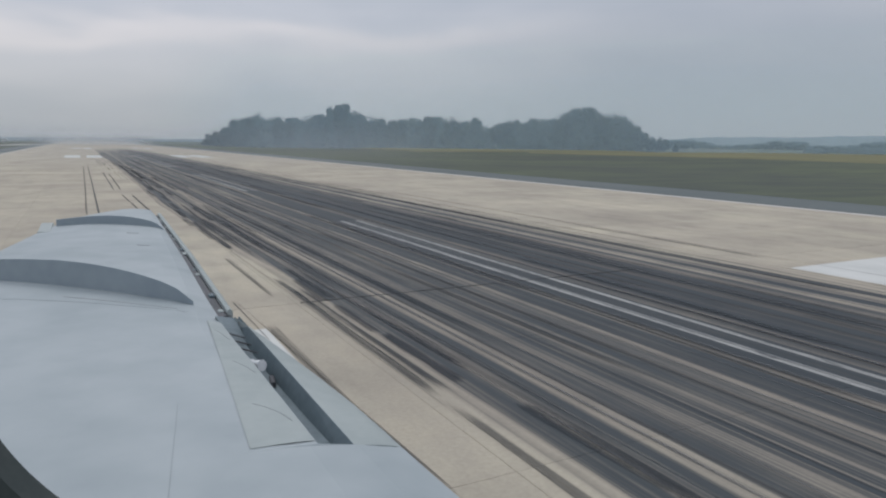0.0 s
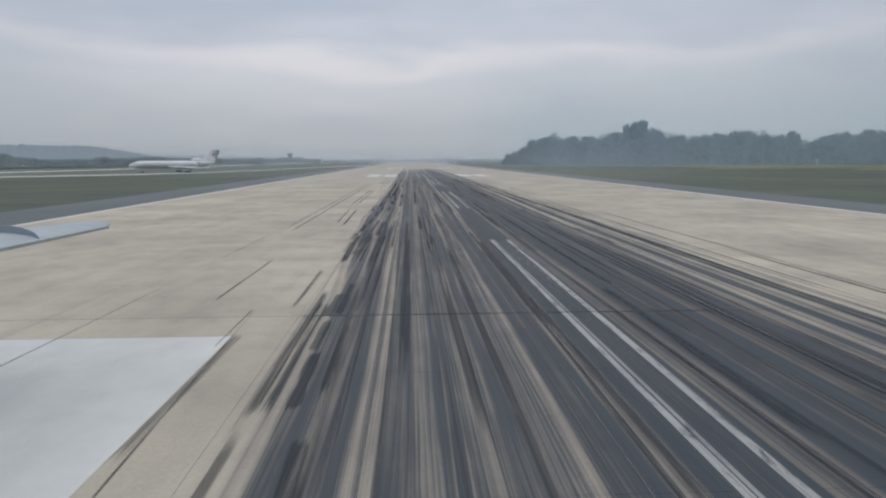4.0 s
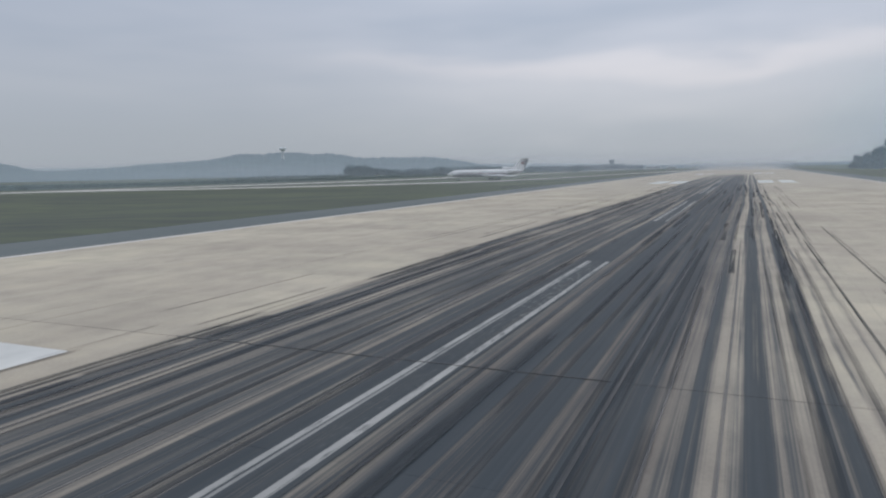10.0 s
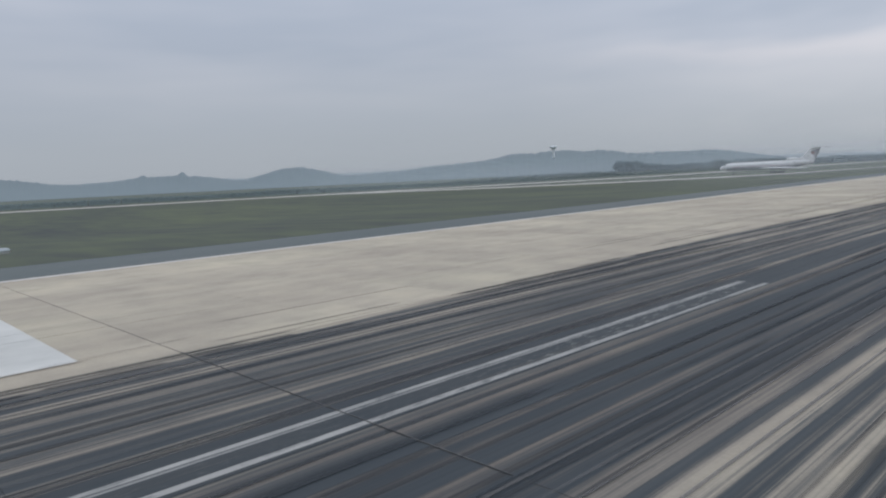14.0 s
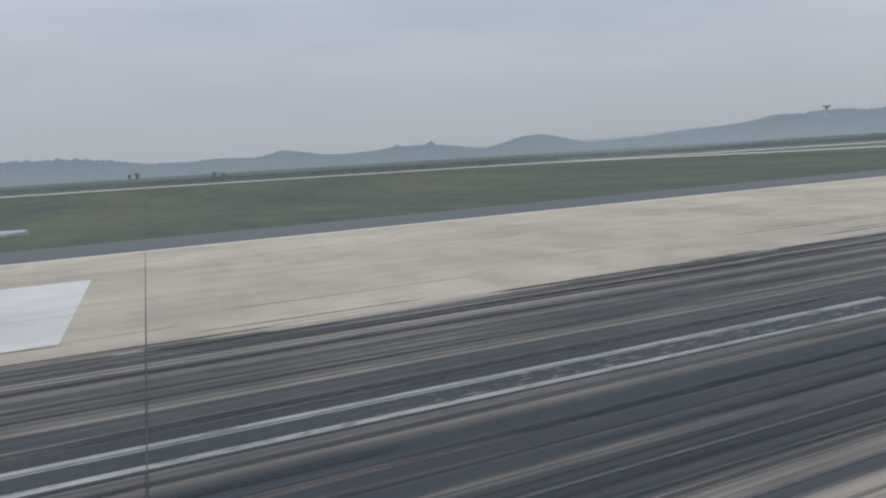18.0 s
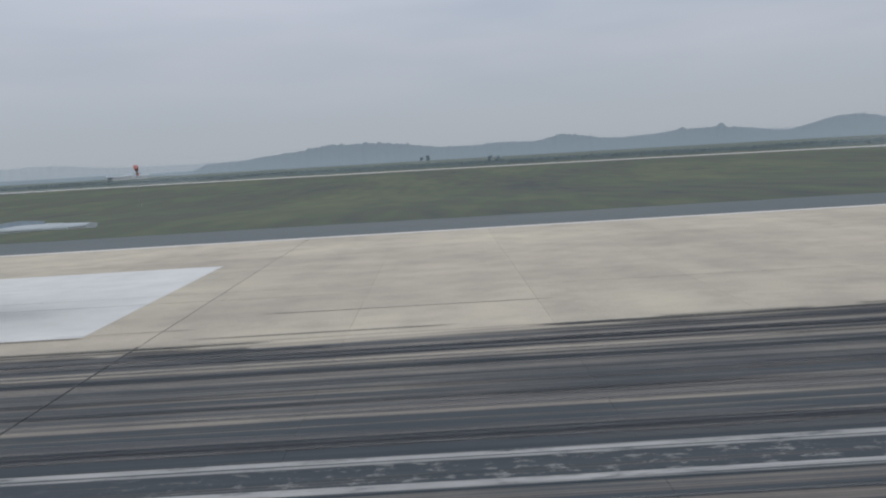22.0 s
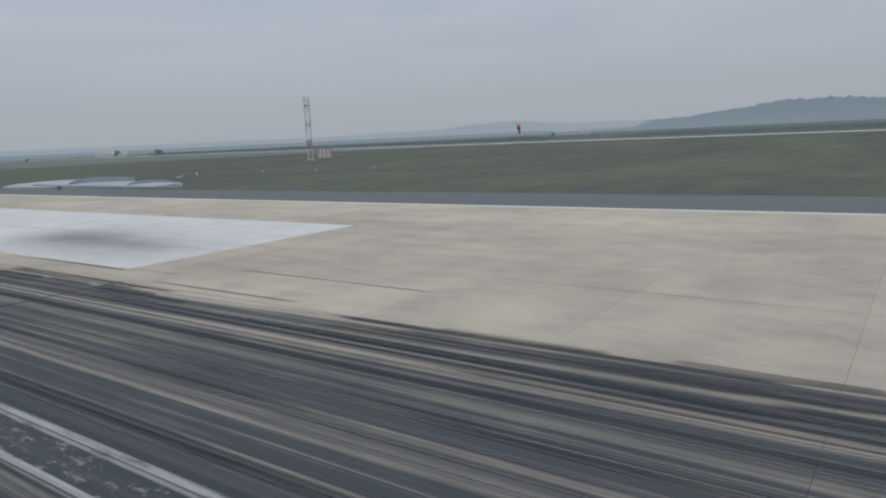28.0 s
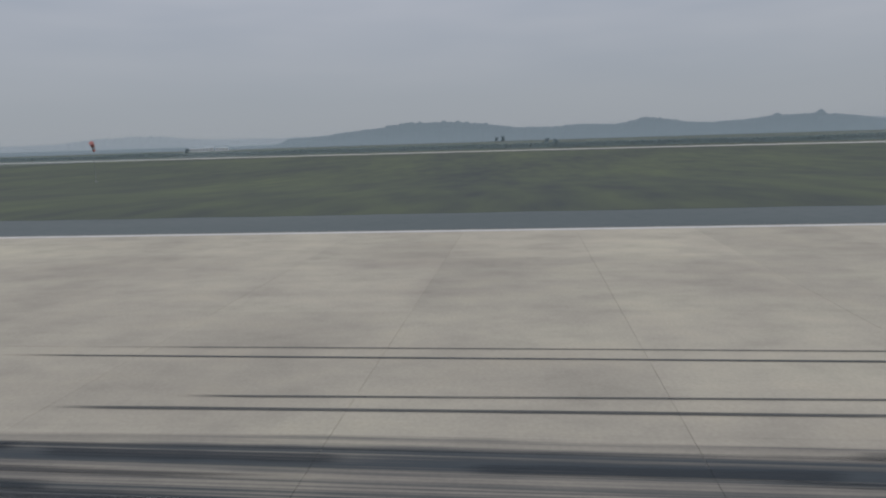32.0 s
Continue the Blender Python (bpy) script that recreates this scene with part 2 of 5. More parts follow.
def runway_surface(name, paint=0.0):
    """Pale concrete with the black streaks of landing tyres along it. paint: how much worn white paint lies on it."""
    m = bpy.data.materials.new(name)
    m.use_nodes = True
    t = m.node_tree
    p = t.nodes["Principled BSDF"]
    geo = t.nodes.new("ShaderNodeNewGeometry")
    pos = geo.outputs["Position"]
    sep = t.nodes.new("ShaderNodeSeparateXYZ")
    t.links.new(pos, sep.inputs[0])
    # concrete
    broad = noise_at(t, scaled(t, pos, (0.17, 0.12, 1)), 1.0, 5, 0.6)
    blot = noise_at(t, scaled(t, pos, (0.75, 0.48, 1)), 1.0, 6, 0.65)
    grain = noise_at(t, pos, 14.0, 3, 0.6)
    con = ramp(t, broad, [(0.3, (0.342, 0.307, 0.258)), (0.52, (0.418, 0.378, 0.312)), (0.75, (0.50, 0.458, 0.362))])
    con = mix(t, 0.75, con, ramp(t, blot, [(0.25, (0.74, 0.745, 0.755)), (0.5, (0.98, 0.98, 0.98)), (0.72, (1.12, 1.105, 1.06))]), "MULTIPLY")
    con = mix(t, 0.5, con, ramp(t, grain, [(0.3, 0.86), (0.7, 1.12)]), "MULTIPLY")
    drag = noise_at(t, scaled(t, pos, (1.6, 0.03, 1)), 1.0, 4, 0.6)
    con = mix(t, 0.25, con, ramp(t, drag, [(0.3, (0.82, 0.82, 0.83)), (0.55, (1.0, 1.0, 1.0)), (0.8, (1.05, 1.05, 1.04))]), "MULTIPLY")
    lane = smooth(t, math_node(t, "MULTIPLY", sep.outputs["X"], -1), 22.45, 22.5)
    con = mix(t, math_node(t, "MULTIPLY", lane, 1.0), con, (1.06, 1.06, 1.05), "MULTIPLY")
    inf = t.nodes.new("ShaderNodeObjectInfo")
    con = mix(t, 1.0, con, ramp(t, inf.outputs["Random"], [(0.0, (0.95, 0.95, 0.95)), (1.0, (1.04, 1.035, 1.03))]), "MULTIPLY")
    # rubber
    wob = noise_at(t, scaled(t, pos, (0.05, 0.03, 1)), 1.0, 2)
    side = noise_at(t, scaled(t, pos, (0.45, 0.016, 1), (2, 5, 0)), 1.0, 2, 0.5)
    shift = math_node(t, "SUBTRACT", smooth(t, sep.outputs["Y"], 30, 46), math_node(t, "SUBTRACT", 1.0, smooth(t, sep.outputs["Y"], 17, 30)))
    spread = math_node(t, "MULTIPLY", shift, smooth(t, math_node(t, "MULTIPLY", sep.outputs["X"], -1), 4.0, 7.5))
    xx = math_node(t, "MULTIPLY_ADD", spread, 0.45, sep.outputs["X"])
    away = smooth(t, math_node(t, "ABSOLUTE", math_node(t, "SUBTRACT", sep.outputs["Y"], 20)), 8, 45)
    xx = math_node(t, "ADD", xx, math_node(t, "MULTIPLY", math_node(t, "SUBTRACT", side, 0.5), math_node(t, "MULTIPLY_ADD", away, 1.4, 0.14)))
    rag = noise_at(t, scaled(t, pos, (1.3, 0.11, 1), (7, 2, 0)), 1.0, 3, 0.6)
    xx = math_node(t, "ADD", xx, math_node(t, "MULTIPLY", math_node(t, "MULTIPLY", math_node(t, "SUBTRACT", rag, 0.5), 0.45), smooth(t, math_node(t, "ABSOLUTE", sep.outputs["X"]), 5.2, 7.4)))
    west_d = ramp(t, math_node(t, "MULTIPLY_ADD", xx, 0.1, 0.9, clamp=True), [(0.9 + x * 0.1, v) for x, v in RUBBER_WEST])
    east_d = ramp(t, math_node(t, "MULTIPLY", xx, 0.1, clamp=True), [(x * 0.1, v) for x, v in RUBBER_EAST])
    rim_d = ramp(t, math_node(t, "MULTIPLY", xx, 0.1, clamp=True), [(x * 0.1, v) for x, v in RUBBER_RIM])
    east_d = mix(t, smooth(t, xx, 5.38, 5.44), east_d, rim_d)
    dens = mix(t, smooth(t, xx, 0.2, 0.5), west_d, east_d)
    far = math_node(t, "SUBTRACT", 1.0, smooth(t, sep.outputs["Y"], 180, 420))
    dens = math_node(t, "MULTIPLY", dens, far)
    comb = t.nodes.new("ShaderNodeCombineXYZ")
    t.links.new(math_node(t, "MULTIPLY_ADD", wob, 0.5, sep.outputs["X"]), comb.inputs[0])
    t.links.new(math_node(t, "MULTIPLY", sep.outputs["Y"], 0.006), comb.inputs[1])
    band = noise_at(t, comb.outputs[0], 1.9, 2, 0.5)
    comb2 = t.nodes.new("ShaderNodeCombineXYZ")
    t.links.new(math_node(t, "MULTIPLY_ADD", wob, 0.3, sep.outputs["X"]), comb2.inputs[0])
    t.links.new(math_node(t, "MULTIPLY", sep.outputs["Y"], 0.005), comb2.inputs[1])
    thin = noise_at(t, comb2.outputs[0], 6.0, 3, 0.55)
    tear = noise_at(t, scaled(t, pos, (5.0, 0.5, 1)), 1.0, 5, 0.7)
    s = math_node(t, "MULTIPLY_ADD", math_node(t, "SUBTRACT", band, 0.5), 0.45, dens)
    s = math_node(t, "MULTIPLY_ADD", math_node(t, "SUBTRACT", thin, 0.5), 0.95, s)
    hair = noise_at(t, comb2.outputs[0], 24.0, 2, 0.5)
    s = math_node(t, "MULTIPLY_ADD", math_node(t, "SUBTRACT", hair, 0.5), 0.6, s)
    s = math_node(t, "MULTIPLY_ADD", math_node(t, "SUBTRACT", tear, 0.5), 0.25, s)
    scrub = noise_at(t, scaled(t, pos, (1.4, 0.35, 1), (4, 9, 0)), 1.0, 5, 0.65)
    s = math_node(t, "MULTIPLY_ADD", math_node(t, "SUBTRACT", scrub, 0.5), 0.35, s)
    zone = smooth(t, dens, 0.03, 0.2)
    amount = math_node(t, "MULTIPLY", smooth(t, s, 0.38, 0.92), zone)
    # a thin brownish film of rubber dulls what bare concrete is left between the streaks
    dulled = mix(t, 1.0, con, ramp(t, scrub, [(0.3, (0.52, 0.525, 0.56)), (0.7, (0.70, 0.70, 0.73))]), "MULTIPLY")
    open_rim = math_node(t, "MULTIPLY_ADD", smooth(t, xx, 5.2, 6.0), -0.2, 1.0)
    heavy = math_node(t, "MULTIPLY", smooth(t, xx, 0.5, 0.9), math_node(t, "SUBTRACT", 1.0, smooth(t, xx, 4.2, 5.2)))
    dulled = mix(t, heavy, dulled, mix(t, 1.0, dulled, (0.70, 0.69, 0.71), "MULTIPLY"))
    con = mix(t, math_node(t, "MULTIPLY", smooth(t, dens, 0.2, 0.62), open_rim), con, dulled)
    amount = math_node(t, "MULTIPLY", amount, math_node(t, "MULTIPLY_ADD", tear, -0.16, 1.02, clamp=True))
    black = ramp(t, thin, [(0.3, (0.025, 0.034, 0.043)), (0.7, (0.052, 0.063, 0.073))])
    col = mix(t, amount, con, black)
    if paint:
        wear = noise_at(t, scaled(t, pos, (4.0, 0.8, 1)), 1.0, 6, 0.7)
        if paint > 1:
            lean = math_node(t, "MULTIPLY", math_node(t, "MAXIMUM", math_node(t, "SUBTRACT", 26.0, sep.outputs["Y"]), 0.0), 0.0058)
            ax = sep.outputs["X"]
            west = math_node(t, "SUBTRACT", 1.0, smooth(t, math_node(t, "ABSOLUTE", math_node(t, "ADD", ax, 0.445)), 0.065, 0.085))
            inner = math_node(t, "SUBTRACT", 1.0, smooth(t, math_node(t, "ABSOLUTE", math_node(t, "ADD", ax, 0.305)), 0.025, 0.05))
            west = math_node(t, "MAXIMUM", west, math_node(t, "MULTIPLY", inner, 0.75))
            east = math_node(t, "SUBTRACT", 1.0, smooth(t, math_node(t, "ABSOLUTE", math_node(t, "SUBTRACT", math_node(t, "ADD", ax, lean), 0.43)), 0.075, 0.10))
            bands = math_node(t, "MAXIMUM", west, east)
            line = noise_at(t, comb2.outputs[0], 11.0, 3, 0.6)
            kept = math_node(t, "MULTIPLY", smooth(t, wear, 0.28, 0.50), smooth(t, line, 0.33, 0.48))
            fleck = math_node(t, "MULTIPLY", smooth(t, noise_at(t, scaled(t, pos, (7.0, 2.6, 1)), 1.0, 6, 0.75), 0.53, 0.62), smooth(t, wob, 0.40, 0.55))
            edge = math_node(t, "MAXIMUM", math_node(t, "MULTIPLY", bands, kept), math_node(t, "MULTIPLY", math_node(t, "MULTIPLY", fleck, math_node(t, "SUBTRACT", 1.0, smooth(t, math_node(t, "ABSOLUTE", ax), 0.3, 0.42))), 0.5))
        else:
            edge = smooth(t, wear, 0.2, 0.36)
        tone = ramp(t, blot, [(0.3, (0.50, 0.505, 0.49)), (0.7, (0.60, 0.60, 0.58))] if paint <= 1 else [(0.3, (0.26, 0.262, 0.255)), (0.7, (0.375, 0.372, 0.36))])
        if paint <= 1:
            # tyre lines that cross the painted block
            cross = smooth(t, math_node(t, "ADD", thin, math_node(t, "MULTIPLY", band, 0.6)), 1.06, 1.13)
            tone = mix(t, math_node(t, "MULTIPLY", cross, 0.35), tone, (0.26, 0.26, 0.27))
        col = mix(t, edge, col, tone)
    t.links.new(col, p.inputs["Base Color"])
    t.links.new(math_node(t, "MULTIPLY_ADD", amount, -0.2, 0.86), p.inputs["Roughness"])
    p.inputs["Specular IOR Level"].default_value = 0.12
    bn = t.nodes.new("ShaderNodeBump")
    bn.inputs["Strength"].default_value, bn.inputs["Distance"].default_value = 0.35, 0.006
    t.links.new(grain, bn.inputs["Height"])
    t.links.new(bn.outputs[0], p.inputs["Normal"])
    return m


M_RUNWAY = runway_surface("runway_concrete")
M_CENTRE = runway_surface("centre_line_paint", 2.0)
M_BLOCK = runway_surface("marking_paint", 1.0)
M_EDGE = mat("edge_line_paint", (0.50, 0.49, 0.485), (0.62, 0.605, 0.59), 0.8, 0.7)
M_JOINT = mat("joint_filler", (0.31, 0.29, 0.26), (0.39, 0.365, 0.325), 2.0, 0.9)
M_SEAL = mat("tar_seal", (0.035, 0.037, 0.04), (0.09, 0.09, 0.088), 3.0, 0.8)
M_BEAD = mat("worn_tar_bead", (0.045, 0.048, 0.052), (0.12, 0.12, 0.118), 1.2, 0.85)
M_ASPHALT = mat("shoulder_asphalt", (0.094, 0.112, 0.114), (0.130, 0.147, 0.147), 0.12, 0.85, bump=0.4, fine=40, stretch=(1, 0.25, 1))
M_TAXI = mat("taxiway_concrete", (0.42, 0.40, 0.37), (0.50, 0.475, 0.44), 0.05, 0.85)
M_GRASS = mat("airfield_grass", (0.074, 0.083, 0.081), (0.124, 0.140, 0.092), 0.035, 0.95, bump=0.8, fine=9, spec=0.1, stretch=(0.28, 1, 1), c=(0.148, 0.150, 0.098))
M_CROP = mat("ripening_crop", (0.15, 0.148, 0.095), (0.20, 0.19, 0.11), 0.03, 0.95, fine=20, spec=0.1)
M_DARKCROP = mat("dark_crop", (0.05, 0.068, 0.055), (0.075, 0.095, 0.068), 0.04, 0.95, fine=20, spec=0.1)


def skid_mat(name, dark, pale, least, span, lo, hi):
    """Rubber laid by one tyre, worn through in streaks to the concrete below."""
    m = bpy.data.materials.new(name)
    m.use_nodes = True
    t = m.node_tree
    p = t.nodes["Principled BSDF"]
    p.inputs["Roughness"].default_value, p.inputs["Specular IOR Level"].default_value = 0.75, 0.12
    g = t.nodes.new("ShaderNodeNewGeometry")
    n = noise_at(t, scaled(t, g.outputs["Position"], (9, 0.22, 1)), 1.0, 4, 0.6)
    t.links.new(ramp(t, n, [(0.3, dark), (0.7, pale)]), p.inputs["Base Color"])
    i = t.nodes.new("ShaderNodeObjectInfo")
    tr = t.nodes.new("ShaderNodeBsdfTransparent")
    mx = t.nodes.new("ShaderNodeMixShader")
    n2 = noise_at(t, scaled(t, g.outputs["Position"], (6, 0.09, 1), (3, 1, 0)), 1.0, 4, 0.6)
    cover = math_node(t, "MULTIPLY", smooth(t, n2, lo, hi), math_node(t, "MULTIPLY_ADD", i.outputs["Random"], span, least))
    # thin at the sides, frayed into threads at both ends
    uv = t.nodes.new("ShaderNodeUVMap")
    su = t.nodes.new("ShaderNodeSeparateXYZ")
    t.links.new(uv.outputs[0], su.inputs[0])
    side = math_node(t, "SUBTRACT", 1.0, smooth(t, math_node(t, "ABSOLUTE", math_node(t, "SUBTRACT", su.outputs["X"], 0.5)), 0.38, 0.5))
    end = math_node(t, "SUBTRACT", 0.5, math_node(t, "ABSOLUTE", math_node(t, "SUBTRACT", su.outputs["Y"], 0.5)))
    thread = noise_at(t, scaled(t, g.outputs["Position"], (14, 0.25, 1), (1, 6, 0)), 1.0, 3, 0.6)
    fray = smooth(t, math_node(t, "MULTIPLY_ADD", end, 5.0, math_node(t, "SUBTRACT", thread, 0.62)), 0.0, 0.45)
    t.links.new(math_node(t, "MULTIPLY", cover, math_node(t, "MULTIPLY", side, fray)), mx.inputs[0])
    t.links.new(tr.outputs[0], mx.inputs[1])
    t.links.new(p.outputs[0], mx.inputs[2])
    t.links.new(mx.outputs[0], t.nodes["Material Output"].inputs["Surface"])
    return m


M_SKID = skid_mat("tyre_rubber_mark", (0.05, 0.052, 0.058), (0.11, 0.107, 0.105), 0.25, 0.5, 0.32, 0.6)
M_MARK = skid_mat("fresh_tyre_mark", (0.050, 0.057, 0.064), (0.090, 0.095, 0.100), 0.6, 0.3, 0.22, 0.45)
M_BLOT = skid_mat("touchdown_rubber", (0.030, 0.037, 0.048), (0.056, 0.062, 0.070), 0.35, 0.25, 0.26, 0.55)
M_WING = mat("grey_white_aircraft_paint", (0.275, 0.315, 0.335), (0.355, 0.392, 0.41), 0.6, 0.5, spec=0.3, fine=4)
M_WINGEDGE = mat("weathered_leading_edge", (0.275, 0.312, 0.312), (0.345, 0.380, 0.375), 0.9, 0.45, fine=7)
M_FENCE = mat("wing_fence_paint", (0.25, 0.295, 0.33), (0.30, 0.345, 0.375), 0.8, 0.5)
M_CHANNEL = mat("bare_channel_metal", (0.105, 0.140, 0.160), (0.140, 0.180, 0.202), 2.0, 0.55)
M_SCRATCH = mat("dark_scratch", (0.20, 0.218, 0.225), (0.26, 0.278, 0.285), 4.0, 0.7)
M_SEAM = mat("panel_seam", (0.262, 0.30, 0.318), (0.31, 0.348, 0.365), 4.0, 0.7)
M_DARKMETAL = mat("dark_metal", (0.05, 0.055, 0.06), (0.10, 0.10, 0.11), 3.0, 0.5, 0.5)
M_LAMP = mat("lamp_glass", (0.62, 0.64, 0.66), (0.72, 0.73, 0.74), 6.0, 0.15, spec=0.6)
M_TYRE = mat("tyre_rubber", (0.03, 0.03, 0.032), (0.05, 0.05, 0.05), 5.0, 0.8)
M_AIRWHITE = mat("airliner_white_paint", (0.70, 0.71, 0.71), (0.78, 0.78, 0.77), 0.3, 0.4)
M_AIRGREY = mat("airliner_grey_belly", (0.33, 0.33, 0.345), (0.40, 0.395, 0.405), 0.3, 0.45)
M_RED = mat("red_paint", (0.27, 0.17, 0.165), (0.33, 0.21, 0.20), 1.5, 0.6)
M_BLUE = mat("blue_paint", (0.22, 0.23, 0.28), (0.26, 0.27, 0.31), 1.5, 0.6)
M_PALE = mat("pale_red_paint", (0.42, 0.29, 0.29), (0.48, 0.34, 0.33), 1.5, 0.6)
M_WINDOW = mat("dark_window_glass", (0.05, 0.06, 0.07), (0.09, 0.10, 0.11), 1.0, 0.15, spec=0.6)
M_WHITE = mat("white_board_paint", (0.50, 0.50, 0.49), (0.60, 0.60, 0.58), 1.2, 0.7)
M_STEEL = mat("galvanised_steel", (0.20, 0.215, 0.23), (0.28, 0.29, 0.30), 2.0, 0.5, 0.4)
# lightened in base colour to stand for the mist before far buildings
M_WALL = mat("far_building_wall", (0.34, 0.38, 0.40), (0.40, 0.43, 0.45), 0.06, 0.85)
M_BARK = mat("bark", (0.07, 0.075, 0.075), (0.11, 0.11, 0.105), 1.2, 0.9, stretch=(1, 1, 0.2))


def leaf_mat(name, a, b):
    m = bpy.data.materials.new(name)
    m.use_nodes = True
    t = m.node_tree
    p = t.nodes["Principled BSDF"]
    p.inputs["Roughness"].default_value, p.inputs["Specular IOR Level"].default_value = 0.8, 0.15
    geo = t.nodes.new("ShaderNodeNewGeometry")
    inf = t.nodes.new("ShaderNodeObjectInfo")
    f = math_node(t, "MULTIPLY_ADD", inf.outputs["Random"], 0.7, math_node(t, "MULTIPLY", geo.outputs["Random Per Island"], 0.3))
    col = ramp(t, f, [(0.1, a), (0.9, b)])
    t.links.new(col, p.inputs["Base Color"])
    tl = t.nodes.new("ShaderNodeBsdfTranslucent")
    t.links.new(col, tl.inputs["Color"])
    mx = t.nodes.new("ShaderNodeMixShader")
    mx.inputs[0].default_value = 0.5
    t.links.new(p.outputs[0], mx.inputs[1])
    t.links.new(tl.outputs[0], mx.inputs[2])
    t.links.new(mx.outputs[0], t.nodes["Material Output"].inputs["Surface"])
    return m


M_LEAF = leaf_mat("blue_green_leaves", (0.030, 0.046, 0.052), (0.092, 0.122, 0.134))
# far trees and hedge: distance haze is mixed into the leaf colour
M_HAZELEAF = leaf_mat("haze_paled_leaves", (0.19, 0.255, 0.275), (0.23, 0.295, 0.315))
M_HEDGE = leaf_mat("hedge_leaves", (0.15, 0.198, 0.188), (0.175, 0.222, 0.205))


def haze_glow_mat(name, col, glow):
    """Distance: wooded slopes, with the veil of mist put in as emission."""
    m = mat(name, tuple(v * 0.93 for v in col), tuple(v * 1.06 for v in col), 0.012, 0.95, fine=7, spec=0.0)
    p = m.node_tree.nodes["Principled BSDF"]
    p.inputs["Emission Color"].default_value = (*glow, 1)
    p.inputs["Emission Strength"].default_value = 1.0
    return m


# the last colour of each is the haze, given off as glow
M_HILL = haze_glow_mat("haze_glow_hill", (0.035, 0.043, 0.044), (0.170, 0.204, 0.230))
M_HILL_FAR = haze_glow_mat("haze_glow_far_hill", (0.06, 0.07, 0.075), (0.262, 0.288, 0.310))


# ---------------------------------------------------------------- helpers for building
def obj(name, bm, material, parent=None, smooth_faces=False, label=""):
    me = bpy.data.meshes.new(name)
    bm.to_mesh(me)
    bm.free()
    for m in material if isinstance(material, (list, tuple)) else [material]:
        me.materials.append(m)
    if smooth_faces:
        me.polygons.foreach_set("use_smooth", [True] * len(me.polygons))
    ob = new(name, me)
    if parent:
        ob.parent = parent
    if label:
        tagged(ob, label)
    return ob


def part(name, bm, material, parent, label="", smooth_faces=False):
    return obj(name, bm, material, parent, smooth_faces, label)


def from_lists(name, verts, faces, material, parent=None, label=""):
    me = bpy.data.meshes.new(name)
    me.from_pydata(verts, [], faces)
    me.materials.append(material)
    ob = new(name, me)
    if parent:
        ob.parent = parent
    if label:
        tagged(ob, label)
    return ob


def share(name, me, parent, m):
    ob = new(name, me)
    ob.parent = parent
    ob.matrix_basis = m
    return ob


def empty(name, x, y, z, rz=0.0):
    ob = new(name)
    ob.matrix_basis = pose(x, y, z, 0, 0, rz)
    return ob


def box(bm, x0, x1, y0, y1, z0, z1, bevel=0.0):
    r = bmesh.ops.create_cube(bm, size=1.0, matrix=Matrix.Translation(((x0 + x1) / 2, (y0 + y1) / 2, (z0 + z1) / 2)) @ Matrix.Diagonal((x1 - x0, y1 - y0, z1 - z0, 1)))
    if bevel:
        es = list({e for v in r["verts"] for e in v.link_edges})
        bmesh.ops.bevel(bm, geom=es, offset=bevel, segments=1, affect="EDGES")
    return bm


def rod(bm, a, b, r0, r1=None, seg=8):
    a, b = Vector(a), Vector(b)
    d = b - a
    q = d.to_track_quat("Z", "Y").to_matrix().to_4x4()
    bmesh.ops.create_cone(bm, cap_ends=True, segments=seg, radius1=r0, radius2=r0 if r1 is None else r1, depth=d.length, matrix=Matrix.Translation((a + b) / 2) @ q)
    return bm


def loft(bm, rings, closed=True, caps=True):
    """Skins rings of points, each of the same length."""
    vs = [[bm.verts.new(p) for p in r] for r in rings]
    n = len(rings[0])
    for a, b in zip(vs, vs[1:]):
        for i in range(n if closed else n - 1):
            j = (i + 1) % n
            bm.faces.new((a[i], a[j], b[j], b[i]))
    if caps and closed:
        bm.faces.new(list(reversed(vs[0])))
        bm.faces.new(vs[-1])
    bmesh.ops.recalc_face_normals(bm, faces=bm.faces)
    return bm


def lerp(a, b, f):
    return a + (b - a) * f


def poly_at(pts, x):
    for (x0, y0), (x1, y1) in zip(pts, pts[1:]):
        if x <= x1:
            return lerp(y0, y1, max(0.0, (x - x0) / (x1 - x0)))
    return pts[-1][1]


# ---------------------------------------------------------------- ground
def land(x, y):
    """Height of the grass: level beside the shoulders, then falling gently away."""
    f = min(1.0, max(0.0, (abs(x) - 38) / 75))
    f = f * f * (3 - 2 * f)
    low = 1.8 if x < 0 else 1.1
    return -0.06 - low * f


xs = [-4600, -3000, -2000, -1200, -800, -560, -420, -320, -250, -190, -150, -120, -100, -85, -72, -60, -50, -42, -37.4]
xs = xs + [37.4] + [-v for v in reversed(xs[:-1])]
ys = [-4600, -3000, -1800, -1000, -600, -350, -200, -120, -60, 0, 60, 120, 200, 320, 480, 700, 1000, 1500, 2300, 3200, 4600]
gv = [(x, y, land(x, y)) for y in ys for x in xs]
nx = len(xs)
gf = [(j * nx + i, j * nx + i + 1, (j + 1) * nx + i + 1, (j + 1) * nx + i) for j in range(len(ys) - 1) for i in range(nx - 1)]
ground = tagged(from_lists("ground", gv, gf, M_GRASS), "short patchy green airfield grass falling away from the runway", "grass", kind="structure")
ground.data.polygons.foreach_set("use_smooth", [True] * len(ground.data.polygons))


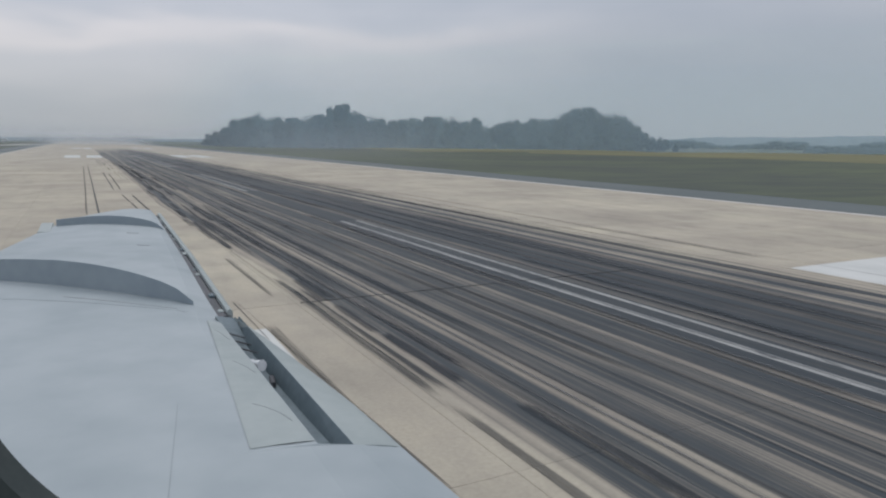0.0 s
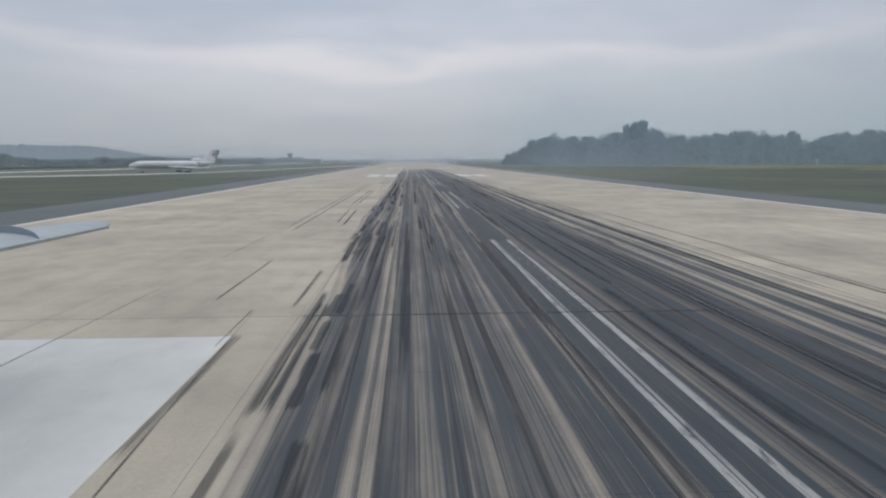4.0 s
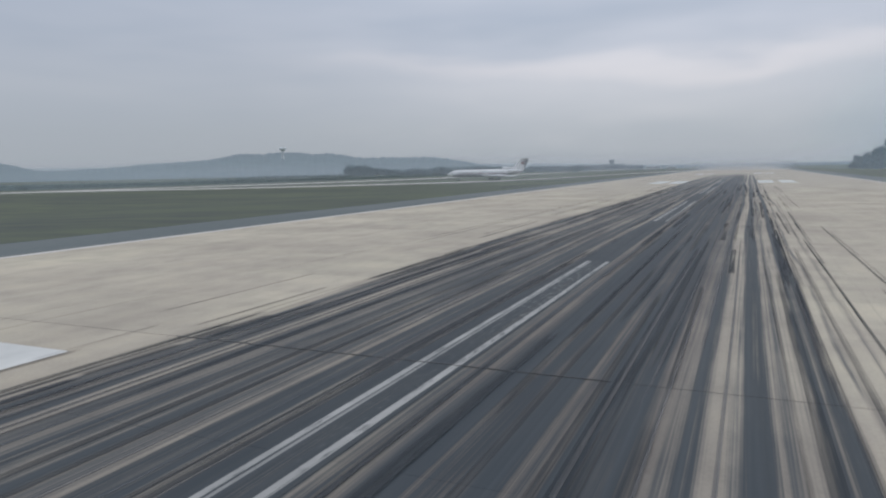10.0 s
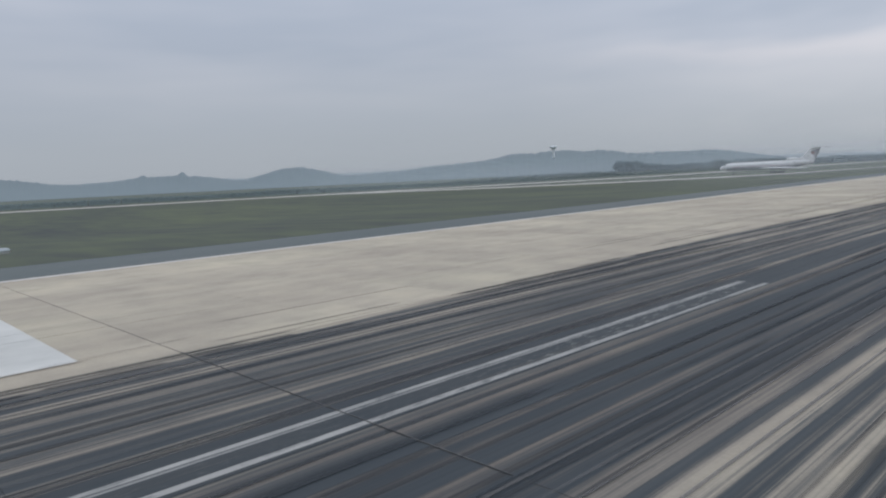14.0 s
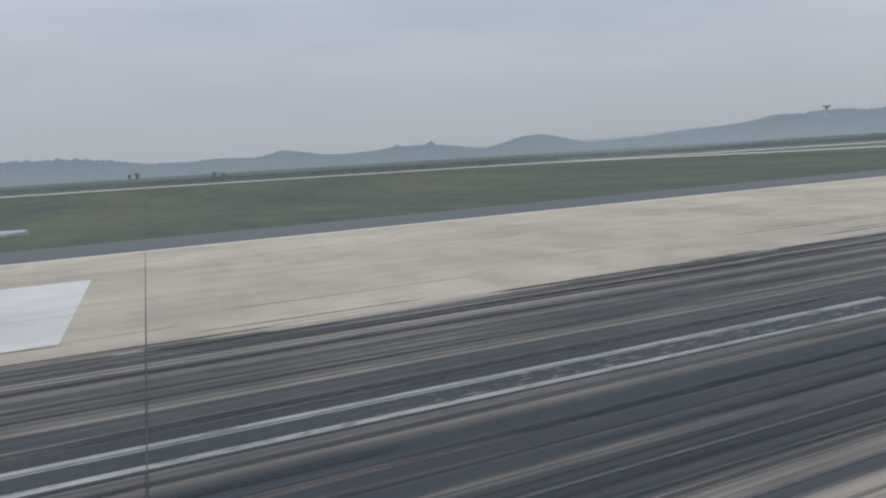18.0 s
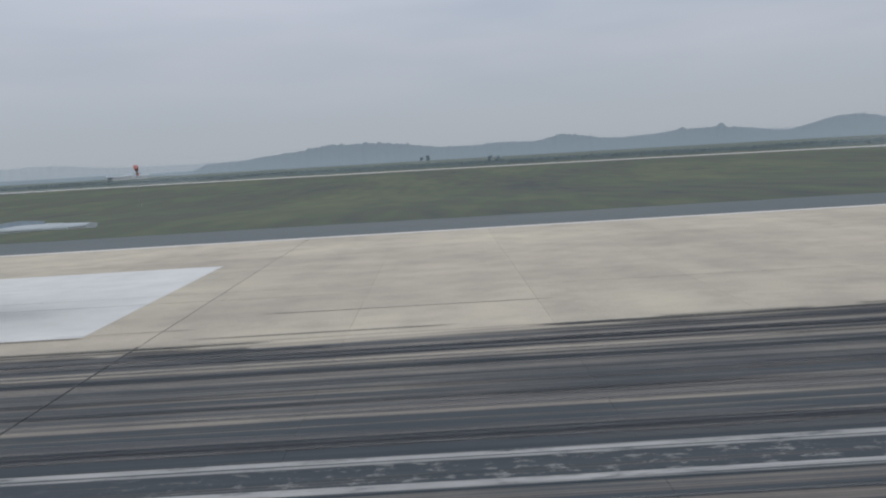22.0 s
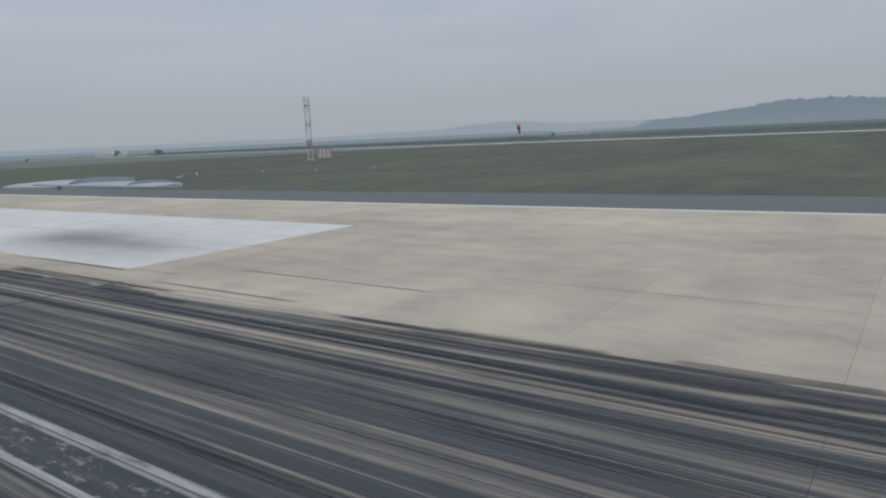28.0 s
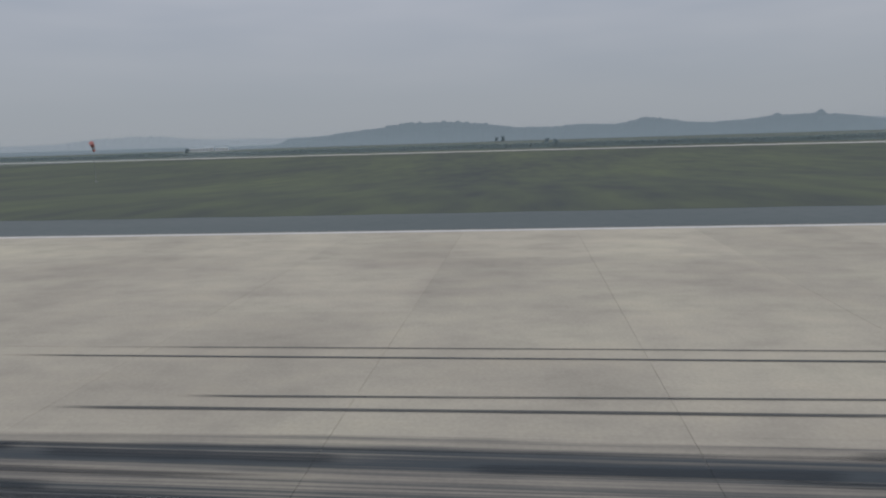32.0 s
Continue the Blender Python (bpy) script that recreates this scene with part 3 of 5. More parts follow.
def strip(name, pts, width, z, material):
    """A paved strip of even width along a bent line."""
    vs, fs = [], []
    for i, (x, y) in enumerate(pts):
        a, b = pts[max(0, i - 1)], pts[min(len(pts) - 1, i + 1)]
        d = Vector((b[0] - a[0], b[1] - a[1])).normalized()
        n = Vector((-d.y, d.x))
        for s in (-1, 1):
            q = Vector((x, y)) + n * (s * width / 2)
            vs.append((q.x, q.y, land(q.x, q.y) + z))
        for s in (-1, 1):
            q = Vector((x, y)) + n * (s * (width / 2 + 0.3))
            vs.append((q.x, q.y, land(q.x, q.y) - 0.1))
    for i in range(len(pts) - 1):
        a, b = i * 4, i * 4 + 4
        fs += [(a, b, b + 1, a + 1), (a + 2, b + 2, b, a), (a + 1, b + 1, b + 3, a + 3)]
    return from_lists(name, vs, fs, material)


def bend(pts, steps=8):
    out = []
    p = [pts[0]] + list(pts) + [pts[-1]]
    for i in range(1, len(p) - 2):
        for k in range(steps):
            f = k / steps
            q = []
            for c in (0, 1):
                a, b, d, e = p[i - 1][c], p[i][c], p[i + 1][c], p[i + 2][c]
                q.append(0.5 * (2 * b + (d - a) * f + (2 * a - 5 * b + 4 * d - e) * f * f + (3 * b - a - 3 * d + e) * f ** 3))
            out.append(tuple(q))
    return out + [pts[-1]]


TAXI = bend([(-520, -1800), (-470, -1100), (-418, -420), (-376, -180), (-350, -20), (-325, 90), (-285, 205), (-240, 315), (-214, 450), (-212, 700), (-212, 1600)])
tagged(strip("taxiway_1", TAXI, 17, 0.12, M_TAXI), "pale concrete taxiway curving through the grass", "taxiway", kind="structure")
EXIT = bend([(-36, 520), (-57, 446), (-102, 345), (-135, 292), (-190, 245), (-282, 210)])
tagged(strip("taxiway_2", EXIT, 15, 0.10, M_TAXI), "pale concrete exit taxiway joining the runway", "taxiway", kind="structure")

for name, x0, x1 in (("pavement_west", -37.8, -30.35), ("pavement_east", 30.35, 37.8)):
    bm = bmesh.new()
    box(bm, x0, x1, -1500, 1700, -0.35, -0.012)
    tagged(obj(name, bm, M_ASPHALT), "dark grey asphalt shoulder beside the runway", "shoulder", kind="structure")

# ragged turf creeping over the edge of each shoulder
for name, side in (("turf_edge_west", -1), ("turf_edge_east", 1)):
    v, f = [], []
    n = 420
    for i in range(n + 1):
        y = lerp(-140, 480, i / n)
        w = 0.25 + 0.35 * noise.fractal((y * 0.21, side * 3, 0), 1.0, 2.0, 3) + 0.3 * noise.noise((y * 0.03, side, 4))
        v += [(side * (37.75 - max(0.0, w)), y, -0.008), (side * 37.95, y, 0.015), (side * 39.2, y, land(39.2 * side, y) - 0.02)]
    for i in range(n):
        a = 3 * i
        f += [(a, a + 3, a + 4, a + 1), (a + 1, a + 4, a + 5, a + 2)]
    tagged(from_lists(name, v, f, M_GRASS), "ragged edge of turf growing over the shoulder", "turf", kind="structure")

# crop fields beyond the taxiways
FIELDS = [("crop_field", 205, 420, -60, 330, M_CROP), ("crop_field", 150, 330, 345, 480, M_CROP), ("crop_field", -640, -410, 60, 520, M_DARKCROP), ("crop_field", -900, -480, -800, 20, M_DARKCROP), ("crop_field", 440, 900, -200, 420, M_DARKCROP)]
for name, x0, x1, y0, y1, m in FIELDS:
    v, f = [], []
    n = 14
    for j in range(n + 1):
        for i in range(n + 1):
            x, y = lerp(x0, x1, i / n), lerp(y0, y1, j / n)
            x += 14 * math.sin(y * 0.021 + x0) * (1 if i in (0, n) else 0.3)
            edge = i in (0, n) or j in (0, n)
            v.append((x, y, land(x, y) + (-0.05 if edge else 0.55 + 0.2 * noise.noise((x * 0.05, y * 0.05, 0)))))
    for j in range(n):
        for i in range(n):
            k = j * (n + 1) + i
            f.append((k, k + 1, k + n + 2, k + n + 1))
    tagged(from_lists(name, v, f, m), "strip of ripening yellowish crop" if m is M_CROP else "strip of dark green crop", "field", kind="structure")

# ---------------------------------------------------------------- backdrop of hills
# bearing from the runway's direction (to the west positive), spread, rise in degrees, distance
HILLS = [(96.3, 4.9, 1.42, 1900, 0, 3.4), (102.6, 2.6, 0.82, 1850, 0, 2.4), (86.0, 5.5, 0.80, 2000, 0, 3.0), (79.0, 2.0, 1.10, 2300, 0, 2.2), (74.0, 9.5, 0.68, 2200, 0, 4.0), (68.3, 3.6, 0.92, 2300, 0, 2.6), (67.3, 0.30, 1.02, 2250, 0, 2.0), (70.1, 0.28, 0.93, 2250, 0, 2.0), (58.7, 2.7, 1.20, 1700, 0, 2.8), (56.0, 12.0, 0.50, 2500, 1, 3.0),
         (38.9, 3.3, 1.50, 1500, 0, 2.6), (34.6, 3.4, 1.42, 1500, 0, 2.4), (43.5, 5.0, 0.98, 1540, 0, 2.2), (50.5, 5.0, 0.52, 1560, 0, 2.6), (27.5, 4.6, 1.08, 1700, 0, 2.8), (18.0, 8.0, 0.26, 2400, 1, 3.0), (120.2, 3.4, 0.78, 3300, 1, 2.4), (127.0, 6.0, 0.30, 3300, 1, 2.5), (112.0, 7.0, 0.40, 3000, 1, 2.5), (107.0, 3.0, 0.46, 2000, 0, 2.4),
         (145.0, 14.0, 0.22, 3200, 1, 3.0), (-50.5, 4.0, 0.52, 2600, 0, 3.0), (-60.0, 6.0, 0.66, 2300, 0, 2.5), (-75.0, 10.0, 1.0, 2500, 1, 3.0), (-100.0, 12.0, 0.7, 3000, 1, 3.0), (170.0, 12.0, 0.3, 3300, 1, 3.0), (-150.0, 18.0, 0.5, 3000, 1, 3.0)]


def ridge_rise(b, far):
    """Degrees that the merged hills stand above the level, against the bearing."""
    total = 0.0
    for hb, spread, rise, dist, is_far, flat in HILLS:
        if is_far == far:
            d = abs((b - hb + 180) % 360 - 180)
            total += (rise * math.exp(-abs(d / spread / 1.1) ** flat / 2)) ** 3
    return total ** (1 / 3)


def ridge(far, dist, base, material, label):
    v, f = [], []
    n, rows = 3600, 7
    for i in range(n):
        b = 360 * i / n
        a = radians(b)
        rough = noise.fractal((b * 0.35, far * 9, 1), 1.0, 2.0, 4) * 0.10 + noise.fractal((b * 2.6, far * 9, 5), 1.0, 2.0, 5) * 0.085
        fade = min(1.0, max(0.0, (abs((b + 180) % 360 - 180) - 9) / 12))
        up = (base * fade + ridge_rise(b, far)) * (1 + rough) + 0.02 * noise.noise((b * 5, 2, far))
        if not far:
            up *= 1 - 0.85 * min(1.0, max(0.0, (b - 108.2) / 1.1)) * (b < 113)
        top = 4.1 + (dist + 300) * math.tan(radians(max(0.03, up)))
        for k in range(rows):
            q = k / (rows - 2)
            d = dist + 300 * q
            z = -3 + (top + 3) * min(1.0, math.sin(min(1.0, q) * math.pi / 2) ** 0.8 if q > 0 else 0.0) if k < rows - 1 else -3
            v.append((4 - d * math.sin(a), 15 + d * math.cos(a), z))
    for i in range(n):
        p, q = i * rows, ((i + 1) % n) * rows
        for k in range(rows - 1):
            f.append((p + k, p + k + 1, q + k + 1, q + k))
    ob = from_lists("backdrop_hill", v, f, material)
    ob.data.polygons.foreach_set("use_smooth", [True] * len(f))
    tagged(ob, label, "hill", kind="structure")


ridge(0, 1650, 0.08, M_HILL, "range of low wooded hills, blue-grey haze put in as glow")
ridge(1, 2900, 0.22, M_HILL_FAR, "far range of hills, pale haze put in as glow")


def at_bearing(b, d, x0=4, y0=15):
    return x0 - d * math.sin(radians(b)), y0 + d * math.cos(radians(b))


# ---------------------------------------------------------------- trees
def tree_meshes(seed, h, width, leaves, leaf, head=False):
    rnd = random.Random(seed)
    bm = bmesh.new()
    rod(bm, (0, 0, -1.0), (0, 0, h * 0.35), width * 0.045, width * 0.03, 7)
    rod(bm, (0, 0, h * 0.35), (0.03 * h, 0, h * 0.8), width * 0.03, width * 0.008, 6)
    for i in range(6):
        a = i * 1.05 + rnd.random()
        z0 = h * (0.2 + 0.08 * i)
        rod(bm, (0, 0, z0), (math.cos(a) * width * 0.36, math.sin(a) * width * 0.36, z0 + h * 0.2), width * 0.016, width * 0.004, 5)
    trunk = bpy.data.meshes.new("trunk")
    bm.to_mesh(trunk)
    bm.free()
    trunk.materials.append(M_BARK)
    lobes = [(0, 0, h * 0.72, width * 0.33)]
    for i in range(13):
        a, z = rnd.uniform(0, 6.283), rnd.uniform(0.16, 0.88)
        r = width * 0.36 * math.sqrt(max(0.1, 1 - ((z - 0.45) / 0.55) ** 2)) * rnd.uniform(0.55, 1.0)
        lobes.append((math.cos(a) * r, math.sin(a) * r, h * z, width * rnd.uniform(0.14, 0.24)))
    if head:
        lobes = [(0, 0, h * 0.78, width * 0.34)]
        for i in range(11):
            a = i * 2.4
            lobes.append((math.cos(a) * width * 0.27, math.sin(a) * width * 0.27, h * (0.62 + 0.026 * i), width * rnd.uniform(0.17, 0.26)))
    v, f = [], []
    for i in range(leaves):
        x, y, z, r = rnd.choice(lobes)
        d = Vector((rnd.gauss(0, 1), rnd.gauss(0, 1), rnd.gauss(0, 1))).normalized() * r * rnd.uniform(0.6, 1.06)
        c = Vector((x, y, z)) + d
        if c.z > h:
            c.z = h * rnd.uniform(0.86, 0.99)
        n = (d.normalized() + Vector((rnd.uniform(-0.6, 0.6), rnd.uniform(-0.6, 0.6), rnd.uniform(-0.2, 0.7)))).normalized()
        t1 = n.orthogonal().normalized()
        t2 = n.cross(t1)
        s = leaf * rnd.uniform(0.6, 1.3)
        k = len(v)
        for q in range(5):
            a = q * 1.2566 + rnd.uniform(-0.3, 0.3)
            v.append(c + t1 * math.cos(a) * s + t2 * math.sin(a) * s * 0.8)
        f.append((k, k + 1, k + 2, k + 3, k + 4))
    crown = bpy.data.meshes.new("crown")
    crown.from_pydata([tuple(q) for q in v], [], f)
    crown.materials.append(M_LEAF)
    return trunk, crown


KINDS = [tree_meshes(11 + i, 18, w, 2600, 0.55) for i, w in enumerate((13, 15, 12, 16, 14))]
HEADED = [tree_meshes(31, 18, 7.5, 2400, 0.42, True)]
rnd = random.Random(5)


def tree(x, y, h, spread=1.0, label="broad-crowned tree of the dark wood beyond the runway", group="trees of the wood", kinds=KINDS):
    trunk, crown = rnd.choice(kinds)
    ob = empty("tree", x, y, land(x, y), rnd.uniform(0, 360))
    s = h / 18
    ob.scale = (s * spread, s * spread, s)
    for nm, me in (("trunk", trunk), ("crown", crown)):
        c = new(nm, me)
        c.parent = ob
    tagged(ob, label, "tree", group)
    return ob


def wood_height(b):
    """Height of the wood's outline against the bearing."""
    h = 19.0 + 8.3 * math.exp(-((b + 39.2) / 2.6) ** 2) - 2.6 * math.exp(-((b + 31.5) / 1.5) ** 2) + 2.2 * math.exp(-((b + 18.2) / 3.0) ** 2)
    h *= min(1.0, 0.3 + (-8.4 - b) / 4.2) * min(1.0, 0.16 + (b + 46.6) / 5.6)
    return 1.24 * max(5.0, h)


b = -8.7
while b > -46.4:
    x, y = at_bearing(b, 520 + rnd.uniform(-14, 14), -10, 0)
    tree(x, y, wood_height(b) * rnd.uniform(0.86, 1.08), rnd.uniform(0.75, 1.05))
    b -= rnd.uniform(0.45, 0.75)
b = -10.0
while b > -44.0:
    x, y = at_bearing(b, 548 + rnd.uniform(-10, 14), -10, 0)
    tree(x, y, wood_height(b) * rnd.uniform(0.78, 0.94), 1.2)
    b -= rnd.uniform(0.9, 1.3)
x, y = at_bearing(-19.05, 512, -10, 0)
tree(x, y, 33, 1.0, "tall round-headed tree standing above the dark wood", kinds=HEADED)
x, y = at_bearing(-18.15, 512, -10, 0)
tree(x, y, 31, 0.36, "slim tree standing above the dark wood", kinds=HEADED)
# undergrowth along the foot of the wood
for i in range(46):
    x, y = at_bearing(-8.6 - i * 0.79, 526, -10, 0)
    tree(x, y, rnd.uniform(4.5, 8), 2.0, "low bush at the foot of the wood", "bushes of the wood")

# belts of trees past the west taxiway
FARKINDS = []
# same crowns as the wood, in the leaf colour paled for haze
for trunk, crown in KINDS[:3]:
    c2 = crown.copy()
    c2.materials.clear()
    c2.materials.append(M_HAZELEAF)
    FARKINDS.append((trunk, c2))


def belt_height(b):
    """Height of the far western belt against the bearing: a tall stand at one end, scrub past it."""
    if b > 32.2:
        return 3.4 * min(1.0, 0.3 + (46 - b) / 11)
    return 18.5 - 2.6 * (32.2 - b) if b > 28.8 else 9 + 3 * math.exp(-((b - 22) / 3) ** 2)


b = 13.0
while b < 46.0:
    x, y = at_bearing(b, 980 + rnd.uniform(-30, 30))
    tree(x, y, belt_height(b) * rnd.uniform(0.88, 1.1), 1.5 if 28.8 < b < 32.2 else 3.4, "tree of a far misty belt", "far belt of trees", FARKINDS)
    b += rnd.uniform(0.28, 0.5)
b = -46.0
while b > -70.0:
    x, y = at_bearing(b, 900 + rnd.uniform(-40, 40))
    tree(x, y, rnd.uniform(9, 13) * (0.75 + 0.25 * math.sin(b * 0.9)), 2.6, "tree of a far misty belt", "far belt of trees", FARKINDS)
    b -= rnd.uniform(0.3, 0.6)
b = -56.0
while b > -70.0:
    x, y = at_bearing(b, 520 + rnd.uniform(-20, 20))
    tree(x, y, rnd.uniform(3.5, 6.5), 2.4, "low bush at the edge of the east fields", "bushes of the east fields", FARKINDS)
    b -= rnd.uniform(0.35, 0.8)
for b, d, h, sp in ((90.45, 1500, 12, 1.1), (90.95, 1500, 10, 1.2), (84.6, 560, 5.5, 1.1), (83.9, 560, 5.0, 1.3), (115, 900, 6, 2), (150, 900, 9, 1.6), (147, 900, 8, 2)):
    x, y = at_bearing(b, d)
    tree(x, y, h, sp, "single dark tree out in the fields", "", FARKINDS)

# a long low hedge behind the taxiway
hv, hf = [], []
rh = random.Random(8)
for i in range(len(TAXI) - 1):
    (x0, y0), (x1, y1) = TAXI[i], TAXI[i + 1]
    if not -900 < y0 < 640:
        continue
    tall = 0.7 * min(1.0, (700 - y0) / 260)
    d = Vector((x1 - x0, y1 - y0))
    n = Vector((-d.y, d.x)).normalized()
    base = len(hv)
    for q in (0, 0.34, 0.67, 1.0):
        p = Vector((x0, y0)) + d * q
        for off, up in ((69.0, -0.3), (71.0, 2.3), (83.0, 2.6), (86.0, -0.3)):
            w = p + n * off
            hv.append((w.x, w.y, land(w.x, w.y) + up * tall * (1 + 0.3 * noise.noise((w.x * 0.03, w.y * 0.03, 5)))))
    for a in range(3):
        for c in range(3):
            k = base + a * 4 + c
            hf.append((k, k + 4, k + 5, k + 1))
    for j in range(int(d.length * 30)):
        q = Vector((x0, y0)) + d * rh.random() + n * (70 + rh.uniform(0, 14))
        top = 3.4 * tall + 1.1 * noise.noise((q.x * 0.02, q.y * 0.02, 3))
        c = Vector((q.x, q.y, land(q.x, q.y) + rh.uniform(0.5, max(0.8, top))))
        s = rh.uniform(0.5, 0.95)
        a = rh.uniform(0, 6.28)
        t1 = Vector((math.cos(a), math.sin(a), rh.uniform(-0.4, 0.4))) * s
        t2 = Vector((-math.sin(a) * 0.5, math.cos(a) * 0.5, 0.9)) * s * 0.8
        k = len(hv)
        hv += [tuple(c + t1), tuple(c + t2), tuple(c - t1), tuple(c - t2)]
        hf.append((k, k + 1, k + 2, k + 3))
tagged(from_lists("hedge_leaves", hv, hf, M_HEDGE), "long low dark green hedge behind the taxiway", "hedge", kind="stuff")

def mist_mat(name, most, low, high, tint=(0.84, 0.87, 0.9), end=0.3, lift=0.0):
    """Painted haze for a see-through sheet, thinning to nothing at its top and ends; lift: how far up it thickens."""
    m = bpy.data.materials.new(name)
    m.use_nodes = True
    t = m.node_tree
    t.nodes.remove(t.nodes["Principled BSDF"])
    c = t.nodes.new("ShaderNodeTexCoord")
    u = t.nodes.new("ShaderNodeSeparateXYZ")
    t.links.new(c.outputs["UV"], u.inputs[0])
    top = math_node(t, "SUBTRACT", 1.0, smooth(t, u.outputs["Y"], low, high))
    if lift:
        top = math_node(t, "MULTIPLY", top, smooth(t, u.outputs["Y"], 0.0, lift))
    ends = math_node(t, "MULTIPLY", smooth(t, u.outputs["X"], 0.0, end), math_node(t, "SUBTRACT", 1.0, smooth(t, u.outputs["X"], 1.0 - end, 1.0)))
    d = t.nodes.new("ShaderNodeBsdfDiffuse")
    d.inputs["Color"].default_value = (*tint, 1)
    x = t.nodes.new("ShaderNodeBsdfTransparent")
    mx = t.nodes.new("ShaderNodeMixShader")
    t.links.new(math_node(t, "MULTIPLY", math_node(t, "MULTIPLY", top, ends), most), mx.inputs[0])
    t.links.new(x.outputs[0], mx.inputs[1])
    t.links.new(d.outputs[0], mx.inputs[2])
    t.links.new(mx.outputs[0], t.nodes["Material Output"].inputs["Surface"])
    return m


def mist(pts, z0, z1, material, label):
    """An added upright sheet along a line on the ground, in place of real haze."""
    v, f, uv = [], [], []
    n = len(pts) - 1
    for i, (x, y) in enumerate(pts):
        v += [(x, y, z0), (x, y, z1)]
        uv += [(i / n, 0), (i / n, 1)]
    for i in range(n):
        f.append((2 * i, 2 * i + 2, 2 * i + 3, 2 * i + 1))
    ob = from_lists("backdrop_haze_sheet", v, f, material)
    lay = ob.data.uv_layers.new(name="UVMap")
    for lp in ob.data.loops:
        lay.data[lp.index].uv = uv[lp.vertex_index]
    ob.visible_shadow = False
    tagged(ob, label, "mist", kind="structure")


# haze as tinted, part-transparent colour on flat sheets
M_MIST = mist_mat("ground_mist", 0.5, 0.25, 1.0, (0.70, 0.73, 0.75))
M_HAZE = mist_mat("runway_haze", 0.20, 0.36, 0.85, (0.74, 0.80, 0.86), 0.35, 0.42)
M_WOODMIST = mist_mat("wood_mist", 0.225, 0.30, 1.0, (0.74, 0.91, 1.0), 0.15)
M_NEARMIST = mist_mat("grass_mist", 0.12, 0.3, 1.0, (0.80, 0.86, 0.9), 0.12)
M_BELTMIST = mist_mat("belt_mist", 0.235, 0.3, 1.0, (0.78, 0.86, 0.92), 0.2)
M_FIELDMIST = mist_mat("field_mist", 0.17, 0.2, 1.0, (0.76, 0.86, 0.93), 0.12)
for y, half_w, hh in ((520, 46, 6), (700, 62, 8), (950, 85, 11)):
    mist([(lerp(-half_w, half_w, i / 6), y) for i in range(7)], -2, hh, M_MIST, "pale sheet standing in for mist over the far end of the runway")
mist([(lerp(-46, 46, i / 12), 86) for i in range(13)], 0.02, 9, M_HAZE, "faint sheet standing in for haze over the runway")
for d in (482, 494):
    mist([at_bearing(lerp(-3, -72, i / 24), d, -10, 0) for i in range(25)], -2, 95, M_WOODMIST, "thin blue-grey sheet standing in for mist before the wood")
mist([at_bearing(lerp(32, 185, i / 40), 400) for i in range(41)], -3, 15, M_FIELDMIST, "thin sheet standing in for mist over the far fields")
mist([at_bearing(lerp(9, 62, i / 20), 300) for i in range(21)], -3, 22, M_NEARMIST, "thin sheet standing in for mist before the exit taxiway")
mist([at_bearing(lerp(-12, 60, i / 30), 880) for i in range(31)], -3, 26, M_BELTMIST, "sheet standing in for mist before the far belt of trees")

# ---------------------------------------------------------------- the aircraft wing beside the cabin window
wing = empty("aircraft_wing", -12.103, 0.492, 2.75, 0.0)
tagged(wing, "pale grey swept aircraft wing with two fences and open slat bay", "wing")
FRONT = [(0.6, 1.40), (2.2, 1.27), (2.78, 1.255), (2.80, 0.855), (5.0, 0.855), (5.36, 0.875), (5.42, 0.89), (8.3, 1.00), (13.4, 1.13), (13.95, 1.10)]
TRAIL = [(0.6, -2.75), (9.56, -0.93), (11.9, -0.48), (13.5, -0.02), (13.95, 0.35)]
OUTER = [(0.6, 1.41), (2.2, 1.28), (2.8, 1.26), (5.4, 1.0), (5.6, 0.99), (8.3, 1.09), (13.4, 1.22), (13.9, 1.20)]


def skin_z(s, v):
    a, b = poly_at(TRAIL, s), poly_at(OUTER, s)
    c = min(1.0, max(0.0, (v - a) / (b - a)))
    return 0.05 * math.sin(math.pi * min(1.0, c * 1.05)) - 0.09 * max(0.0, (c - 0.84) / 0.16) ** 2


stations = [0.6, 1.4, 2.1, 2.5, 2.78, 2.80, 3.4, 4.1, 4.8, 5.1, 5.36, 5.42, 6.2, 7.2, 8.3, 9.6, 11.0, 12.2, 13.2, 13.7, 13.95]
rings = []
for s in stations:
    a, b = poly_at(TRAIL, s), poly_at(FRONT, s)
    thick = lerp(0.42, 0.12, s / 14)
    top = [(lerp(a, b, i / 16), s, skin_z(s, lerp(a, b, i / 16))) for i in range(17)]
    low = [(lerp(b, a, i / 12), s, skin_z(s, lerp(b, a, i / 12)) - 0.03 - thick * math.sin(math.pi * (0.12 + 0.86 * (1 - i / 12)))) for i in range(1, 12)]
    rings.append(top + low)
bm = loft(bmesh.new(), rings)
part("skin", bm, M_WING, wing, smooth_faces=False)


